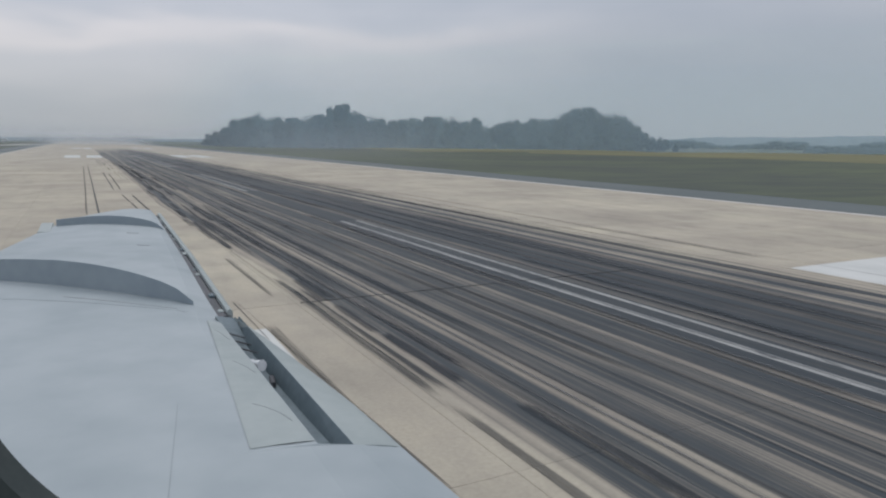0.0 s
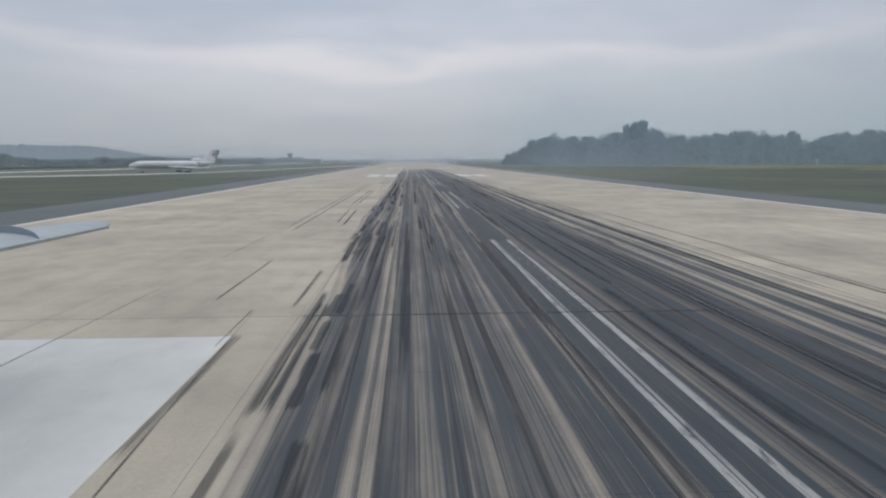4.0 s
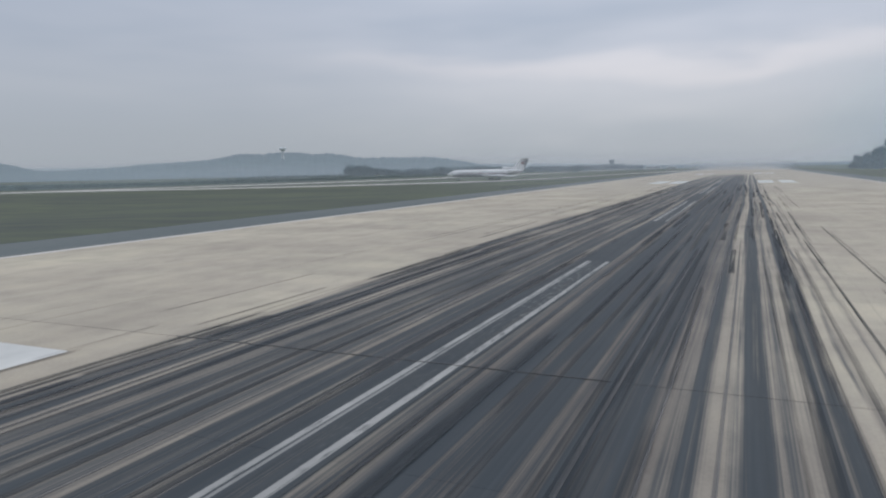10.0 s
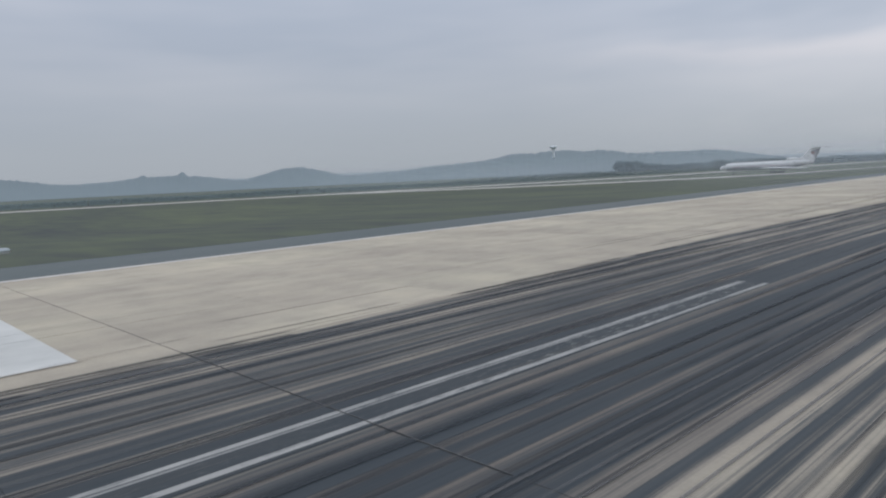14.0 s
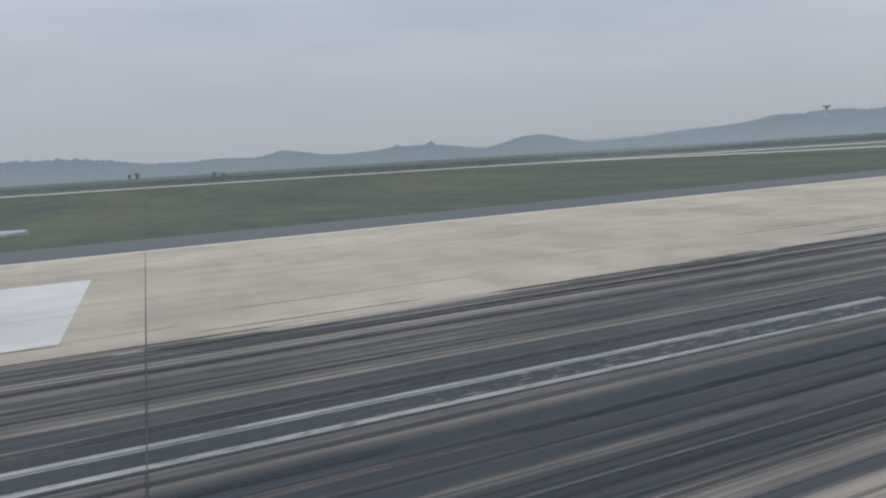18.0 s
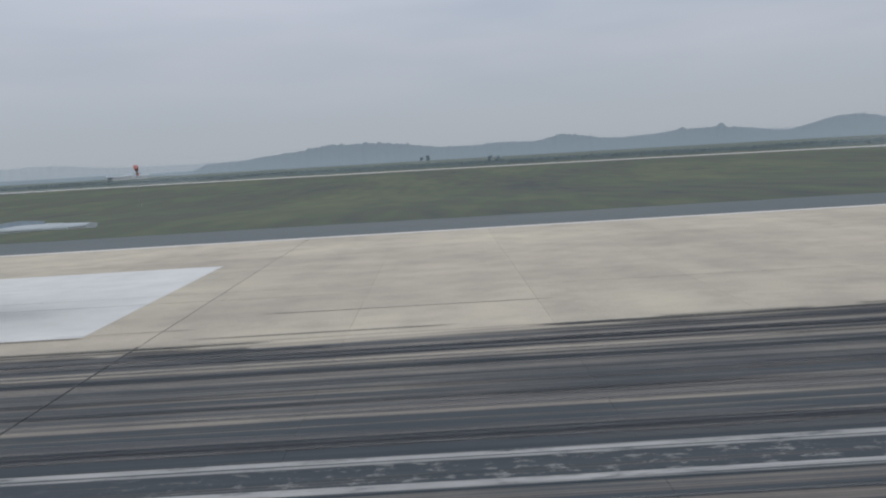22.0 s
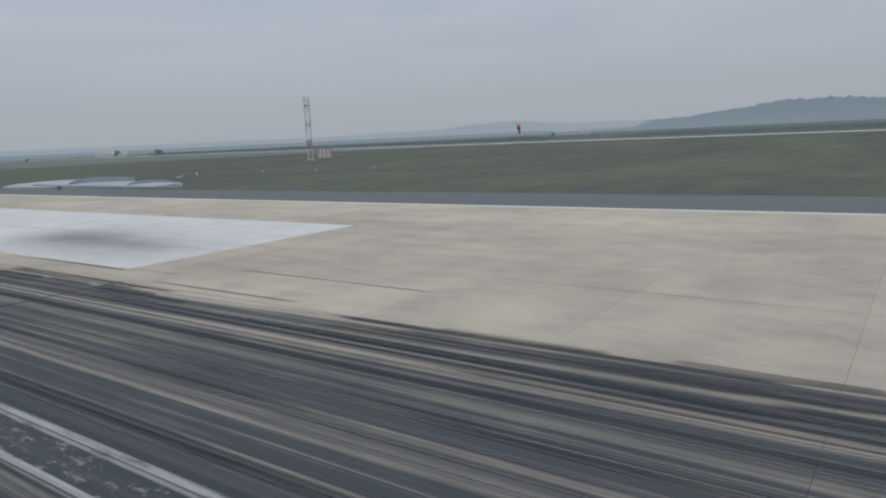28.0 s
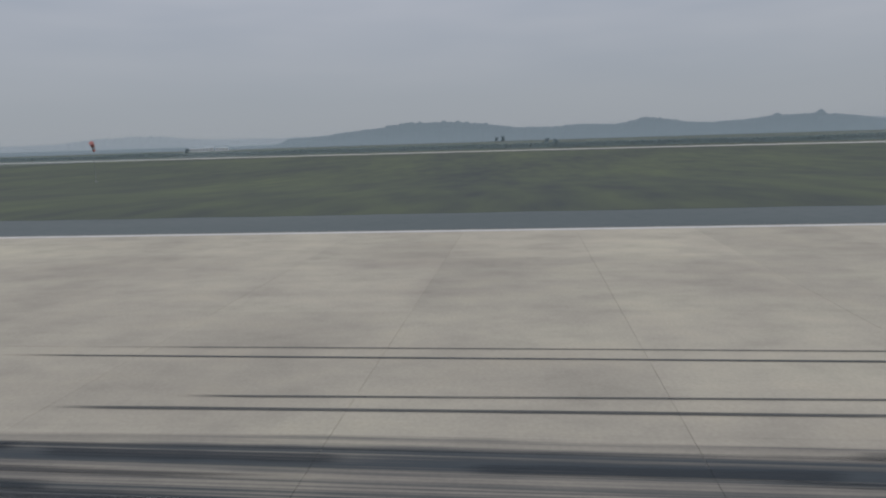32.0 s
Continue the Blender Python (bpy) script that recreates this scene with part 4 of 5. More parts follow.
def ribbon(name, line, w, material, lift=0.004, label="", dz=0.0):
    """A flat strip laid along the skin; line: (along the span, across) points."""
    v, f = [], []
    for i, (s, c) in enumerate(line):
        a, b = line[max(0, i - 1)], line[min(len(line) - 1, i + 1)]
        d = Vector((b[1] - a[1], b[0] - a[0])).normalized()
        n = Vector((-d.y, d.x)) * w / 2
        for q in (n, -n):
            x, y = c + q.x, s + q.y
            v.append((x, y, skin_z(y, x) + lift + dz))
    k = len(v)
    v += [(x, y, z - lift * 0.9) for x, y, z in v]
    for i in range(len(line) - 1):
        a = 2 * i
        f += [(a, a + 2, a + 3, a + 1), (a, k + a, k + a + 2, a + 2), (a + 1, a + 3, k + a + 3, k + a + 1)]
    return from_lists(name, v, f, material, wing, label)


def along(p, q, n=10):
    return [(lerp(p[0], q[0], i / n), lerp(p[1], q[1], i / n)) for i in range(n + 1)]


# the weathered panel in front of the spar seam, its seams and rivet lines
v, f = [], []
for i in range(13):
    s = lerp(2.83, 5.25, i / 12)
    a, b = lerp(0.565, 0.765, i / 12), poly_at(FRONT, s) - 0.005
    for j in range(5):
        x = lerp(a, b, j / 4)
        v.append((x, s, skin_z(s, x) + 0.003))
for i in range(12):
    for j in range(4):
        k = i * 5 + j
        f.append((k, k + 1, k + 6, k + 5))
from_lists("edge_panel", v, f, M_WINGEDGE, wing, "weathered greenish grey edge panel")
ribbon("seam", along((3.5, 0.352), (2.5, 0.20)) + along((2.4, 0.185), (1.2, 0.02)), 0.003, M_SEAM, 0.0012)
ribbon("seam", along((6.55, -0.8), (5.52, 0.66)), 0.012, M_SEAM, 0.002)
ribbon("seam", along((6.3, -0.2), (5.62, 0.6)), 0.007, M_SCRATCH, 0.002)
ribbon("scratch", [(4.13, 0.74), (4.06, 0.77), (3.98, 0.80), (3.88, 0.82)], 0.006, M_SCRATCH, 0.0038, "thin dark curved scratch")
ribbon("scratch", [(4.95, 0.77), (4.83, 0.80), (4.66, 0.82)], 0.005, M_SCRATCH, 0.0038, "thin dark curved scratch")
ribbon("scratch", [(3.36, 0.69), (3.30, 0.74), (3.20, 0.79), (3.08, 0.82)], 0.004, M_SCRATCH, 0.0038, "thin dark curved scratch")
for s, c in ((9.2, 0.55), (10.4, 0.5)):
    ribbon("scuff", along((s, c), (s - 0.05, c + 0.14), 3), 0.010, M_SCRATCH, 0.005, "small dark scuff")


def loft_strip(name, line, material, label, drop=0.06):
    """A solid bar; line: (along, inner edge, outer edge, height)."""
    rr = []
    for s, a, b, z in line:
        m = (a + b) / 2
        rr.append([(a, s, z), (m, s, z + 0.012), (b, s, z - 0.008), (b, s, z - drop), (a, s, z - drop)])
    return part(name, loft(bmesh.new(), rr), material, wing, label)


rr = []
for s, deep in ((2.79, 0.10), (3.5, 0.13), (4.3, 0.15), (5.0, 0.14), (5.36, 0.10)):
    rr.append([(0.83, s, -0.03), (0.835, s, -deep), (0.98, s, -deep), (1.02, s, -0.030), (1.022, s, -0.2), (0.83, s, -0.2)])
part("bay_floor", loft(bmesh.new(), rr), M_CHANNEL, wing, "blue-grey floor and front wall of the open bay")
rr = []
for s, b in ((2.781, 1.258), (3.0, 1.255), (3.4, 1.24), (3.95, 1.20), (4.66, 1.135), (5.02, 1.09), (5.37, 1.02)):
    a = lerp(1.02, 0.985, max(0.0, (s - 5.0) / 0.37))
    w = b - a
    rr.append([(a, s, -0.030), (a + 0.25 * w, s, -0.041), (a + 0.55 * w, s, -0.056), (a + 0.85 * w, s, -0.076), (b, s, -0.092), (b - 0.02, s, -0.16), (a + 0.003, s, -0.20)])
part("leading_edge", loft(bmesh.new(), rr), M_WINGEDGE, wing, "pale rounded leading edge", smooth_faces=False)
bm = bmesh.new()
loft(bm, [[(0.845, y, z), (0.99, y, z - 0.03), (0.99, y, z - 0.06), (0.845, y, z - 0.06)] for y, z in ((5.385, -0.015), (5.28, -0.022), (5.15, -0.045), (5.0, -0.085), (4.88, -0.13))])
part("bay_cover", bm, M_CHANNEL, wing, "curved grey cover at the bay's outer end")
loft_strip("groove", [(5.45, 0.88, 0.985, -0.05), (8.3, 0.98, 1.065, -0.05), (13.4, 1.11, 1.19, -0.05)], M_DARKMETAL, "dark slat groove", 0.03)
loft_strip("slat", [(5.5, 0.955, 1.0, -0.012), (8.3, 1.05, 1.10, -0.010), (13.5, 1.175, 1.235, -0.012)], M_WINGEDGE, "long pale outer slat")
rb = random.Random(4)
for i in range(11):
    s = lerp(5.8, 13.2, (i + rb.uniform(-0.45, 0.45)) / 11)
    c = poly_at(FRONT, s) + 0.035
    bm = bmesh.new()
    box(bm, c - 0.028, c + 0.02, s - 0.05, s + rb.uniform(0.02, 0.1), -0.05, rb.uniform(-0.04, -0.02), 0.006)
    part("bracket", bm, M_WINGEDGE if rb.random() < 0.7 else M_CHANNEL, wing)
bm = bmesh.new()
rod(bm, (0.87, 4.22, -0.06), (0.915, 4.13, -0.045), 0.026, 0.036, 16)
box(bm, 0.86, 0.90, 4.20, 4.28, -0.09, -0.04, 0.01)
part("landing_lamp", bm, M_LAMP, wing, "small white landing lamp")
for i, s in enumerate((4.55, 4.75, 4.95)):
    bm = bmesh.new()
    rod(bm, (0.80, s + 0.14, -0.05), (0.97, s - 0.04, -0.08), 0.006, seg=6)
    part("linkage_rod", bm, M_DARKMETAL, wing)
bm = bmesh.new()
rod(bm, (0.94, 3.96, -0.12), (0.96, 4.08, -0.115), 0.018, seg=10)
part("lamp_motor", bm, M_DARKMETAL, wing)


def fence(p, q, h):
    n = 18
    rr = []
    for i in range(n + 1):
        f = i / n
        s, c = lerp(p[0], q[0], f), lerp(p[1], q[1], f)
        z = skin_z(s, c)
        top = z + h * min(1.0, 0.75 + 0.5 * f) * math.sqrt(max(0.02, 1 - max(0.0, (f - 0.55) / 0.45) ** 2))
        rr.append([(c, s - 0.014, z - 0.02), (c, s + 0.014, z - 0.02), (c, s + 0.010, top), (c, s - 0.010, top)])
    part("wing_fence", loft(bmesh.new(), rr), M_FENCE, wing, "upright wing fence with a curved nose")


fence((7.9, -1.25), (5.80, 0.74), 0.225)
fence((11.95, -0.40), (11.15, 1.04), 0.13)
bm = bmesh.new()
box(bm, -0.62, -0.45, 11.2, 12.4, -0.03, 0.015, 0.01)
part("tab_fairing", bm, M_WINGEDGE, wing)

# ---------------------------------------------------------------- corner of the cabin window through which the walk begins
M_TRIM = mat("yellowed_cabin_panel", (0.16, 0.13, 0.055), (0.21, 0.17, 0.075), 14.0, 0.6)
M_SEALRUBBER = mat("dark_window_seal", (0.030, 0.040, 0.040), (0.05, 0.06, 0.058), 20.0, 0.6)
window = new("cabin_window_surround")
window.matrix_basis = pose(-11.965, 0.754, 4.0406, 81.11, -0.59, -27.69)
tagged(window, "yellowed lower corner of a rounded aircraft window surround with a dark seal", "window surround")


def window_arc(r0, r1, z0, z1):
    """A bent bar round the window's rounded corner."""
    rr = []
    for i in range(25):
        a = radians(lerp(196, 262, i / 24))
        ca, sa = math.cos(a), math.sin(a)
        rr.append([(-0.0995 + r * ca, -0.0092 + r * sa, z) for r, z in ((r0, z0), (lerp(r0, r1, 0.3), z1), (r1, z1), (r1, z0))])
    return loft(bmesh.new(), rr)


part("surround_panel", window_arc(0.1385, 0.2, -0.006, 0.006), M_TRIM, window, "yellowed plastic panel")
part("seal", window_arc(0.130, 0.1392, -0.014, -0.002), M_SEALRUBBER, window, "dark rubber seal")

# ---------------------------------------------------------------- the three-engined airliner on the exit taxiway
AX, AY = -139.8, 337.7
liner = empty("airliner", AX, AY, land(AX, AY) + 0.10, -53.0)
tagged(liner, "white three-engined airliner with a T-tail standing on the taxiway", "aircraft")
FUSE = [(0.0, 0.12, 3.25), (0.5, 0.62, 3.32), (1.4, 1.08, 3.5), (2.8, 1.52, 3.72), (4.6, 1.82, 3.86), (6.5, 1.9, 3.9), (20, 1.9, 3.9), (31, 1.9, 3.9), (35, 1.65, 4.1), (39, 1.15, 4.45), (42.2, 0.55, 4.75)]


def tube(bm, rows, seg=24, x0=0.0, sx=1.0):
    return loft(bm, [[(x0 + r * sx * math.cos(6.28319 * i / seg), y, z + r * math.sin(6.28319 * i / seg)) for i in range(seg)] for y, r, z in rows])


part("fuselage", tube(bmesh.new(), FUSE), M_AIRWHITE, liner, smooth_faces=True)
bm = bmesh.new()
loft(bm, [[((r + 0.02) * math.cos(radians(a)), y, z + (r + 0.02) * math.sin(radians(a))) for a in range(200, 341, 14)] for y, r, z in FUSE[3:-1]], closed=False)
part("belly", bm, M_AIRGREY, liner, "grey lower fuselage")
for sgn in (-1, 1):
    bm = bmesh.new()
    box(bm, sgn * 1.90 - 0.02, sgn * 1.90 + 0.03, 5.5, 31.5, 3.55, 3.78)
    part("stripe", bm, M_RED, liner, "thin red stripe")
    bm = bmesh.new()
    box(bm, sgn * 1.86 - 0.02, sgn * 1.86 + 0.03, 5.5, 31.5, 3.20, 3.34)
    part("stripe", bm, M_BLUE, liner, "thin blue stripe")
    bm = bmesh.new()
    rr = []
    for x, ya, yb, z, th in ((1.6, 17.5, 25.5, 2.75, 0.42), (6.5, 21.5, 27.6, 2.6, 0.3), (18.6, 31.2, 33.4, 2.2, 0.1)):
        rr.append([(sgn * x, ya, z), (sgn * x, lerp(ya, yb, 0.25), z + th), (sgn * x, yb, z + 0.03), (sgn * x, yb, z - 0.03), (sgn * x, lerp(ya, yb, 0.3), z - th)])
    part("wing", loft(bm, rr), M_AIRWHITE, liner, "swept pale wing")
    part("gear_pod", tube(bmesh.new(), [(23.5, 0.1, 2.4), (24.5, 0.6, 2.35), (27.5, 0.8, 2.3), (30.5, 0.5, 2.4), (32.5, 0.08, 2.5)], 14, sgn * 6.3), M_AIRGREY, liner, "pointed gear pod", True)
    engine = part("engine", tube(bmesh.new(), [(32.8, 0.72, 4.6), (33.2, 0.86, 4.6), (37.5, 0.86, 4.65), (39.6, 0.55, 4.7)], 18, sgn * 2.75), M_AIRWHITE, liner, smooth_faces=True)
    part("intake", tube(bmesh.new(), [(32.70, 0.60, 4.6), (32.84, 0.62, 4.6)], 18, sgn * 2.75), M_WINDOW, engine, "dark round intake")
    part("exhaust", tube(bmesh.new(), [(39.5, 0.50, 4.7), (39.9, 0.42, 4.7)], 18, sgn * 2.75), M_DARKMETAL, engine, "dark metal exhaust")
    bm = bmesh.new()
    box(bm, min(sgn * 1.5, sgn * 2.2), max(sgn * 1.5, sgn * 2.2), 34, 38, 4.5, 4.8, 0.05)
    part("pylon", bm, M_AIRWHITE, liner)
    bm = bmesh.new()
    rr = []
    for x, ya, yb in ((0.1, 41.2, 45.2), (6.6, 45.3, 47.3)):
        rr.append([(sgn * x, ya, 11.25), (sgn * x, lerp(ya, yb, 0.3), 11.42), (sgn * x, yb, 11.27), (sgn * x, lerp(ya, yb, 0.3), 11.12)])
    part("tailplane", loft(bm, rr), M_AIRGREY, liner)
    bm = bmesh.new()
    box(bm, sgn * 0.2 - 0.03, sgn * 0.2 + 0.03, 41.1, 42.6, 8.3, 9.4, 0.02)
    part("tail_patch", bm, M_RED, liner, "red and blue patch on the fin")
    bm = bmesh.new()
    box(bm, sgn * 0.2 - 0.03, sgn * 0.2 + 0.03, 41.4, 43.0, 9.4, 9.7, 0.02)
    part("tail_patch", bm, M_BLUE, liner)
    bm = bmesh.new()
    rod(bm, (sgn * 6.3, 26.2, 2.2), (sgn * 6.3, 26.2, 0.5), 0.16, 0.12, 10)
    part("gear_leg", bm, M_STEEL, liner)
    for y in (24.9, 26.0, 27.1):
        bm = bmesh.new()
        bmesh.ops.create_cone(bm, cap_ends=True, segments=18, radius1=0.47, radius2=0.47, depth=0.9, matrix=Matrix.Translation((sgn * 6.3, y, 0.47)) @ Matrix.Rotation(radians(90), 4, "Y"))
        wheel = part("wheel", bm, M_TYRE, liner)
        bm = bmesh.new()
        bmesh.ops.create_cone(bm, cap_ends=True, segments=12, radius1=0.2, radius2=0.2, depth=0.96, matrix=Matrix.Translation((sgn * 6.3, y, 0.47)) @ Matrix.Rotation(radians(90), 4, "Y"))
        part("rim", bm, M_STEEL, wheel, "grey metal rim")
    bm = bmesh.new()
    box(bm, -0.15, 0.15, -0.12, 0.12, -0.17, 0.17, 0.05)
    pane = bpy.data.meshes.new("cabin_window")
    bm.to_mesh(pane)
    bm.free()
    pane.materials.append(M_WINDOW)
    for i in range(26):
        share("cabin_window", pane, liner, pose(sgn * 1.80, 6.5 + i * 0.95, 4.42))
    bm = bmesh.new()
    box(bm, sgn * 0.75 - 0.35, sgn * 0.75 + 0.35, 2.0, 2.5, 4.45, 4.95, 0.08)
    part("cockpit_window", bm, M_WINDOW, liner)
bm = bmesh.new()
loft(bm, [[(0.22, ya, z), (0.22, yb, z), (-0.22, yb, z), (-0.22, ya, z)] for ya, yb, z in ((33.0, 42.5, 5.2), (37.2, 43.6, 7.2), (41.0, 45.4, 11.3))])
fin = part("fin", bm, M_AIRWHITE, liner)
bm = bmesh.new()
loft(bm, [[(0.24, ya, z), (0.24, yb, z), (-0.24, yb, z), (-0.24, ya, z)] for ya, yb, z in ((42.0, 43.3, 6.4), (43.3, 45.2, 10.6))])
part("rudder", bm, M_AIRGREY, fin, "pale grey rudder")
part("centre_intake", tube(bmesh.new(), [(30.6, 0.62, 6.35), (31.0, 0.82, 6.35), (34.5, 0.85, 6.2), (38.5, 0.5, 5.8)], 16), M_AIRWHITE, liner, smooth_faces=True)
bm = bmesh.new()
rod(bm, (0, 6.2, 2.1), (0, 6.2, 0.4), 0.11, 0.09, 10)
part("nose_gear_leg", bm, M_STEEL, liner)
for x in (-0.3, 0.3):
    bm = bmesh.new()
    bmesh.ops.create_cone(bm, cap_ends=True, segments=18, radius1=0.4, radius2=0.4, depth=0.24, matrix=Matrix.Translation((x, 6.2, 0.4)) @ Matrix.Rotation(radians(90), 4, "Y"))
    part("wheel", bm, M_TYRE, liner)

# ---------------------------------------------------------------- windsock
M_SOCKRED = mat("faded_red_cloth", (0.40, 0.16, 0.15), (0.47, 0.21, 0.19), 1.5, 0.9)
M_SOCKWHITE = mat("grey_white_cloth", (0.40, 0.41, 0.42), (0.46, 0.46, 0.46), 1.5, 0.9)
WX, WY = -124.5, -33.5
sock = empty("windsock", WX, WY, land(WX, WY), 20)
tagged(sock, "limp red and white windsock on a thin pole in the grass", "windsock")
bm = bmesh.new()
rod(bm, (0, 0, -0.2), (0, 0, 7.6), 0.035, 0.03, 10)
part("pole", bm, M_STEEL, sock)
bm = bmesh.new()
box(bm, -0.3, 0.3, -0.3, 0.3, -0.3, 0.06, 0.02)
part("footing", bm, M_STEEL, sock)
bm = bmesh.new()
rod(bm, (0, 0, 7.45), (0.75, 0, 7.45), 0.03, seg=6)
part("swivel_arm", bm, M_STEEL, sock)
prev = Vector((0.55, 0, 7.55))
for i, (dx, dz, r0, r1) in enumerate(((-0.30, -0.22, 0.46, 0.42), (-0.32, -0.46, 0.42, 0.34), (-0.12, -0.52, 0.34, 0.28), (0.04, -0.50, 0.28, 0.22))):
    nxt = prev + Vector((dx, 0.05, dz))
    bm = bmesh.new()
    rod(bm, prev, nxt, r0, r1, 14)
    part("band", bm, M_SOCKWHITE if i == 2 else M_SOCKRED, sock, "white band" if i == 2 else "red band")
    prev = nxt

# ---------------------------------------------------------------- lattice mast
TX, TY = -168.0, -142.0
mast = empty("radio_mast", TX, TY, land(TX, TY), 30)
tagged(mast, "tall red and white lattice mast with two small platforms", "mast")
H = 21.8


def half(z):
    return lerp(0.85, 0.72, z / H)


for a in (-1, 1):
    for b2 in (-1, 1):
        for i in range(6):
            z0, z1 = H * i / 6, H * (i + 1) / 6
            bm = bmesh.new()
            rod(bm, (a * half(z0), b2 * half(z0), z0), (a * half(z1), b2 * half(z1), z1), 0.07, seg=6)
            part("leg_section", bm, M_PALE if i % 2 else M_WHITE, mast)
for i in range(18):
    z0, z1 = H * i / 18, H * (i + 1) / 18
    bm = bmesh.new()
    for a in (-1, 1):
        rod(bm, (a * half(z0), -half(z0), z0), (a * half(z1), half(z1), z1), 0.035, seg=5)
        rod(bm, (-half(z0), a * half(z0), z0), (half(z1), a * half(z1), z1), 0.035, seg=5)
    part("brace", bm, M_PALE if (i // 3) % 2 else M_WHITE, mast)
for z in (19.0, 12.2):
    bm = bmesh.new()
    box(bm, -2.0, 0.9, -0.8, 0.8, z, z + 0.14, 0.02)
    platform = part("platform", bm, M_STEEL, mast, "small dark platform")
    bm = bmesh.new()
    for x in (-1.9, -0.6, 0.8):
        rod(bm, (x, -0.75, z), (x, -0.75, z + 0.7), 0.03, seg=5)
        rod(bm, (x, 0.75, z), (x, 0.75, z + 0.7), 0.03, seg=5)
    for y in (-0.75, 0.75):
        rod(bm, (-1.9, y, z + 0.7), (0.8, y, z + 0.7), 0.03, seg=5)
    part("railing", bm, M_STEEL, platform)
bm = bmesh.new()
box(bm, -0.8, 0.8, -0.7, 0.7, 5.2, 7.0, 0.05)
part("equipment_box", bm, M_AIRGREY, mast, "grey equipment box")
bm = bmesh.new()
rod(bm, (0, 0, H - 0.2), (0, 0, H + 1.2), 0.05, seg=6)
part("lightning_rod", bm, M_STEEL, mast)
bm = bmesh.new()
box(bm, -1.2, 1.2, -1.2, 1.2, -0.3, 0.12, 0.03)
part("footing", bm, M_TAXI, mast)

# ---------------------------------------------------------------- striped hut
HX, HY = -190.5, -157.5
hut = empty("striped_hut", HX, HY, land(HX, HY), -48)
tagged(hut, "small equipment hut in broad red and white upright stripes", "hut")
for i in range(7):
    bm = bmesh.new()
    box(bm, -2.7 + 0.7714 * i, -1.9286 + 0.7714 * i, -1.5, 1.5, 0, 3.6, 0.02)
    part("wall_panel", bm, M_PALE if i % 2 == 0 else M_WHITE, hut, "faded red panel" if i % 2 == 0 else "white panel")
bm = bmesh.new()
box(bm, -2.85, 2.85, -1.65, 1.65, 3.6, 3.78, 0.03)
part("roof", bm, M_PALE, hut)
bm = bmesh.new()
box(bm, -0.45, 0.45, 1.5, 1.54, 0.05, 2.05, 0.01)
door = part("door", bm, M_WHITE, hut, "white door")
bm = bmesh.new()
rod(bm, (0.3, 1.53, 1.05), (0.3, 1.62, 1.05), 0.03, seg=8)
part("door_handle", bm, M_STEEL, door)

# ---------------------------------------------------------------- small boards and lights in the grass
for x, y, w, h, lab in ((-69.5, -67.7, 1.8, 0.5, "low white sign board on two short posts"), (-82.6, -65.8, 1.8, 0.45, "low white sign board on two short posts"), (-91.0, -60.0, 1.6, 0.35, "low white sign board on two short posts"), (-96.5, -50.5, 1.5, 0.5, "small red-backed sign board on two posts"), (-99.5, -52.5, 1.0, 0.6, "small white sign board on two posts"), (-58.3, -56.0, 6.5, 0.16, "long low white marker board in the grass")):
    sg = empty("sign_board", x, y, land(x, y), 48)
    bm = bmesh.new()
    box(bm, -w / 2, w / 2, -0.04, 0.04, 0.22, 0.22 + h, 0.015)
    part("panel", bm, M_PALE if "red" in lab else M_WHITE, sg)
    for s in (-0.35, 0.35):
        bm = bmesh.new()
        rod(bm, (s * w, 0, -0.1), (s * w, 0, 0.3), 0.03, seg=8)
        part("post", bm, M_STEEL, sg)
    tagged(sg, lab, "sign")

# ---------------------------------------------------------------- far buildings
# glass and plaster both paled in base colour towards the distance haze
M_TOWERGLASS = mat("haze_paled_glass", (0.19, 0.225, 0.25), (0.23, 0.265, 0.29), 0.1, 0.4)
M_FARWALL = mat("grey_plaster_wall", (0.31, 0.345, 0.37), (0.36, 0.395, 0.42), 0.06, 0.85)
TB = at_bearing(10.2, 1400)
term = empty("terminal_building", TB[0], TB[1], land(*TB), 10)
tagged(term, "far grey terminal building with a short control tower in mist", "building")
for x0, x1, h in ((-58, -22, 9.5), (-22, 26, 11.5), (26, 60, 8.5)):
    bm = bmesh.new()
    box(bm, x0, x1, -9, 9, -0.5, h, 0.3)
    part("wing_block", bm, M_FARWALL, term)
    bm = bmesh.new()
    box(bm, x0 + 1, x1 - 1, -9.3, -8.9, h * 0.35, h * 0.6, 0.05)
    part("window_band", bm, M_TOWERGLASS, term)
bm = bmesh.new()
box(bm, -4, 4, -4, 4, 11.0, 15.5, 0.2)
part("tower_shaft", bm, M_FARWALL, term)
bm = bmesh.new()
loft(bm, [[(x * s, y * s, z) for x, y in ((-1, -1), (1, -1), (1, 1), (-1, 1))] for s, z in ((4, 15.5), (6, 16.5), (6.2, 18.8), (4.5, 19.6))])
part("tower_cab", bm, M_FARWALL, term)
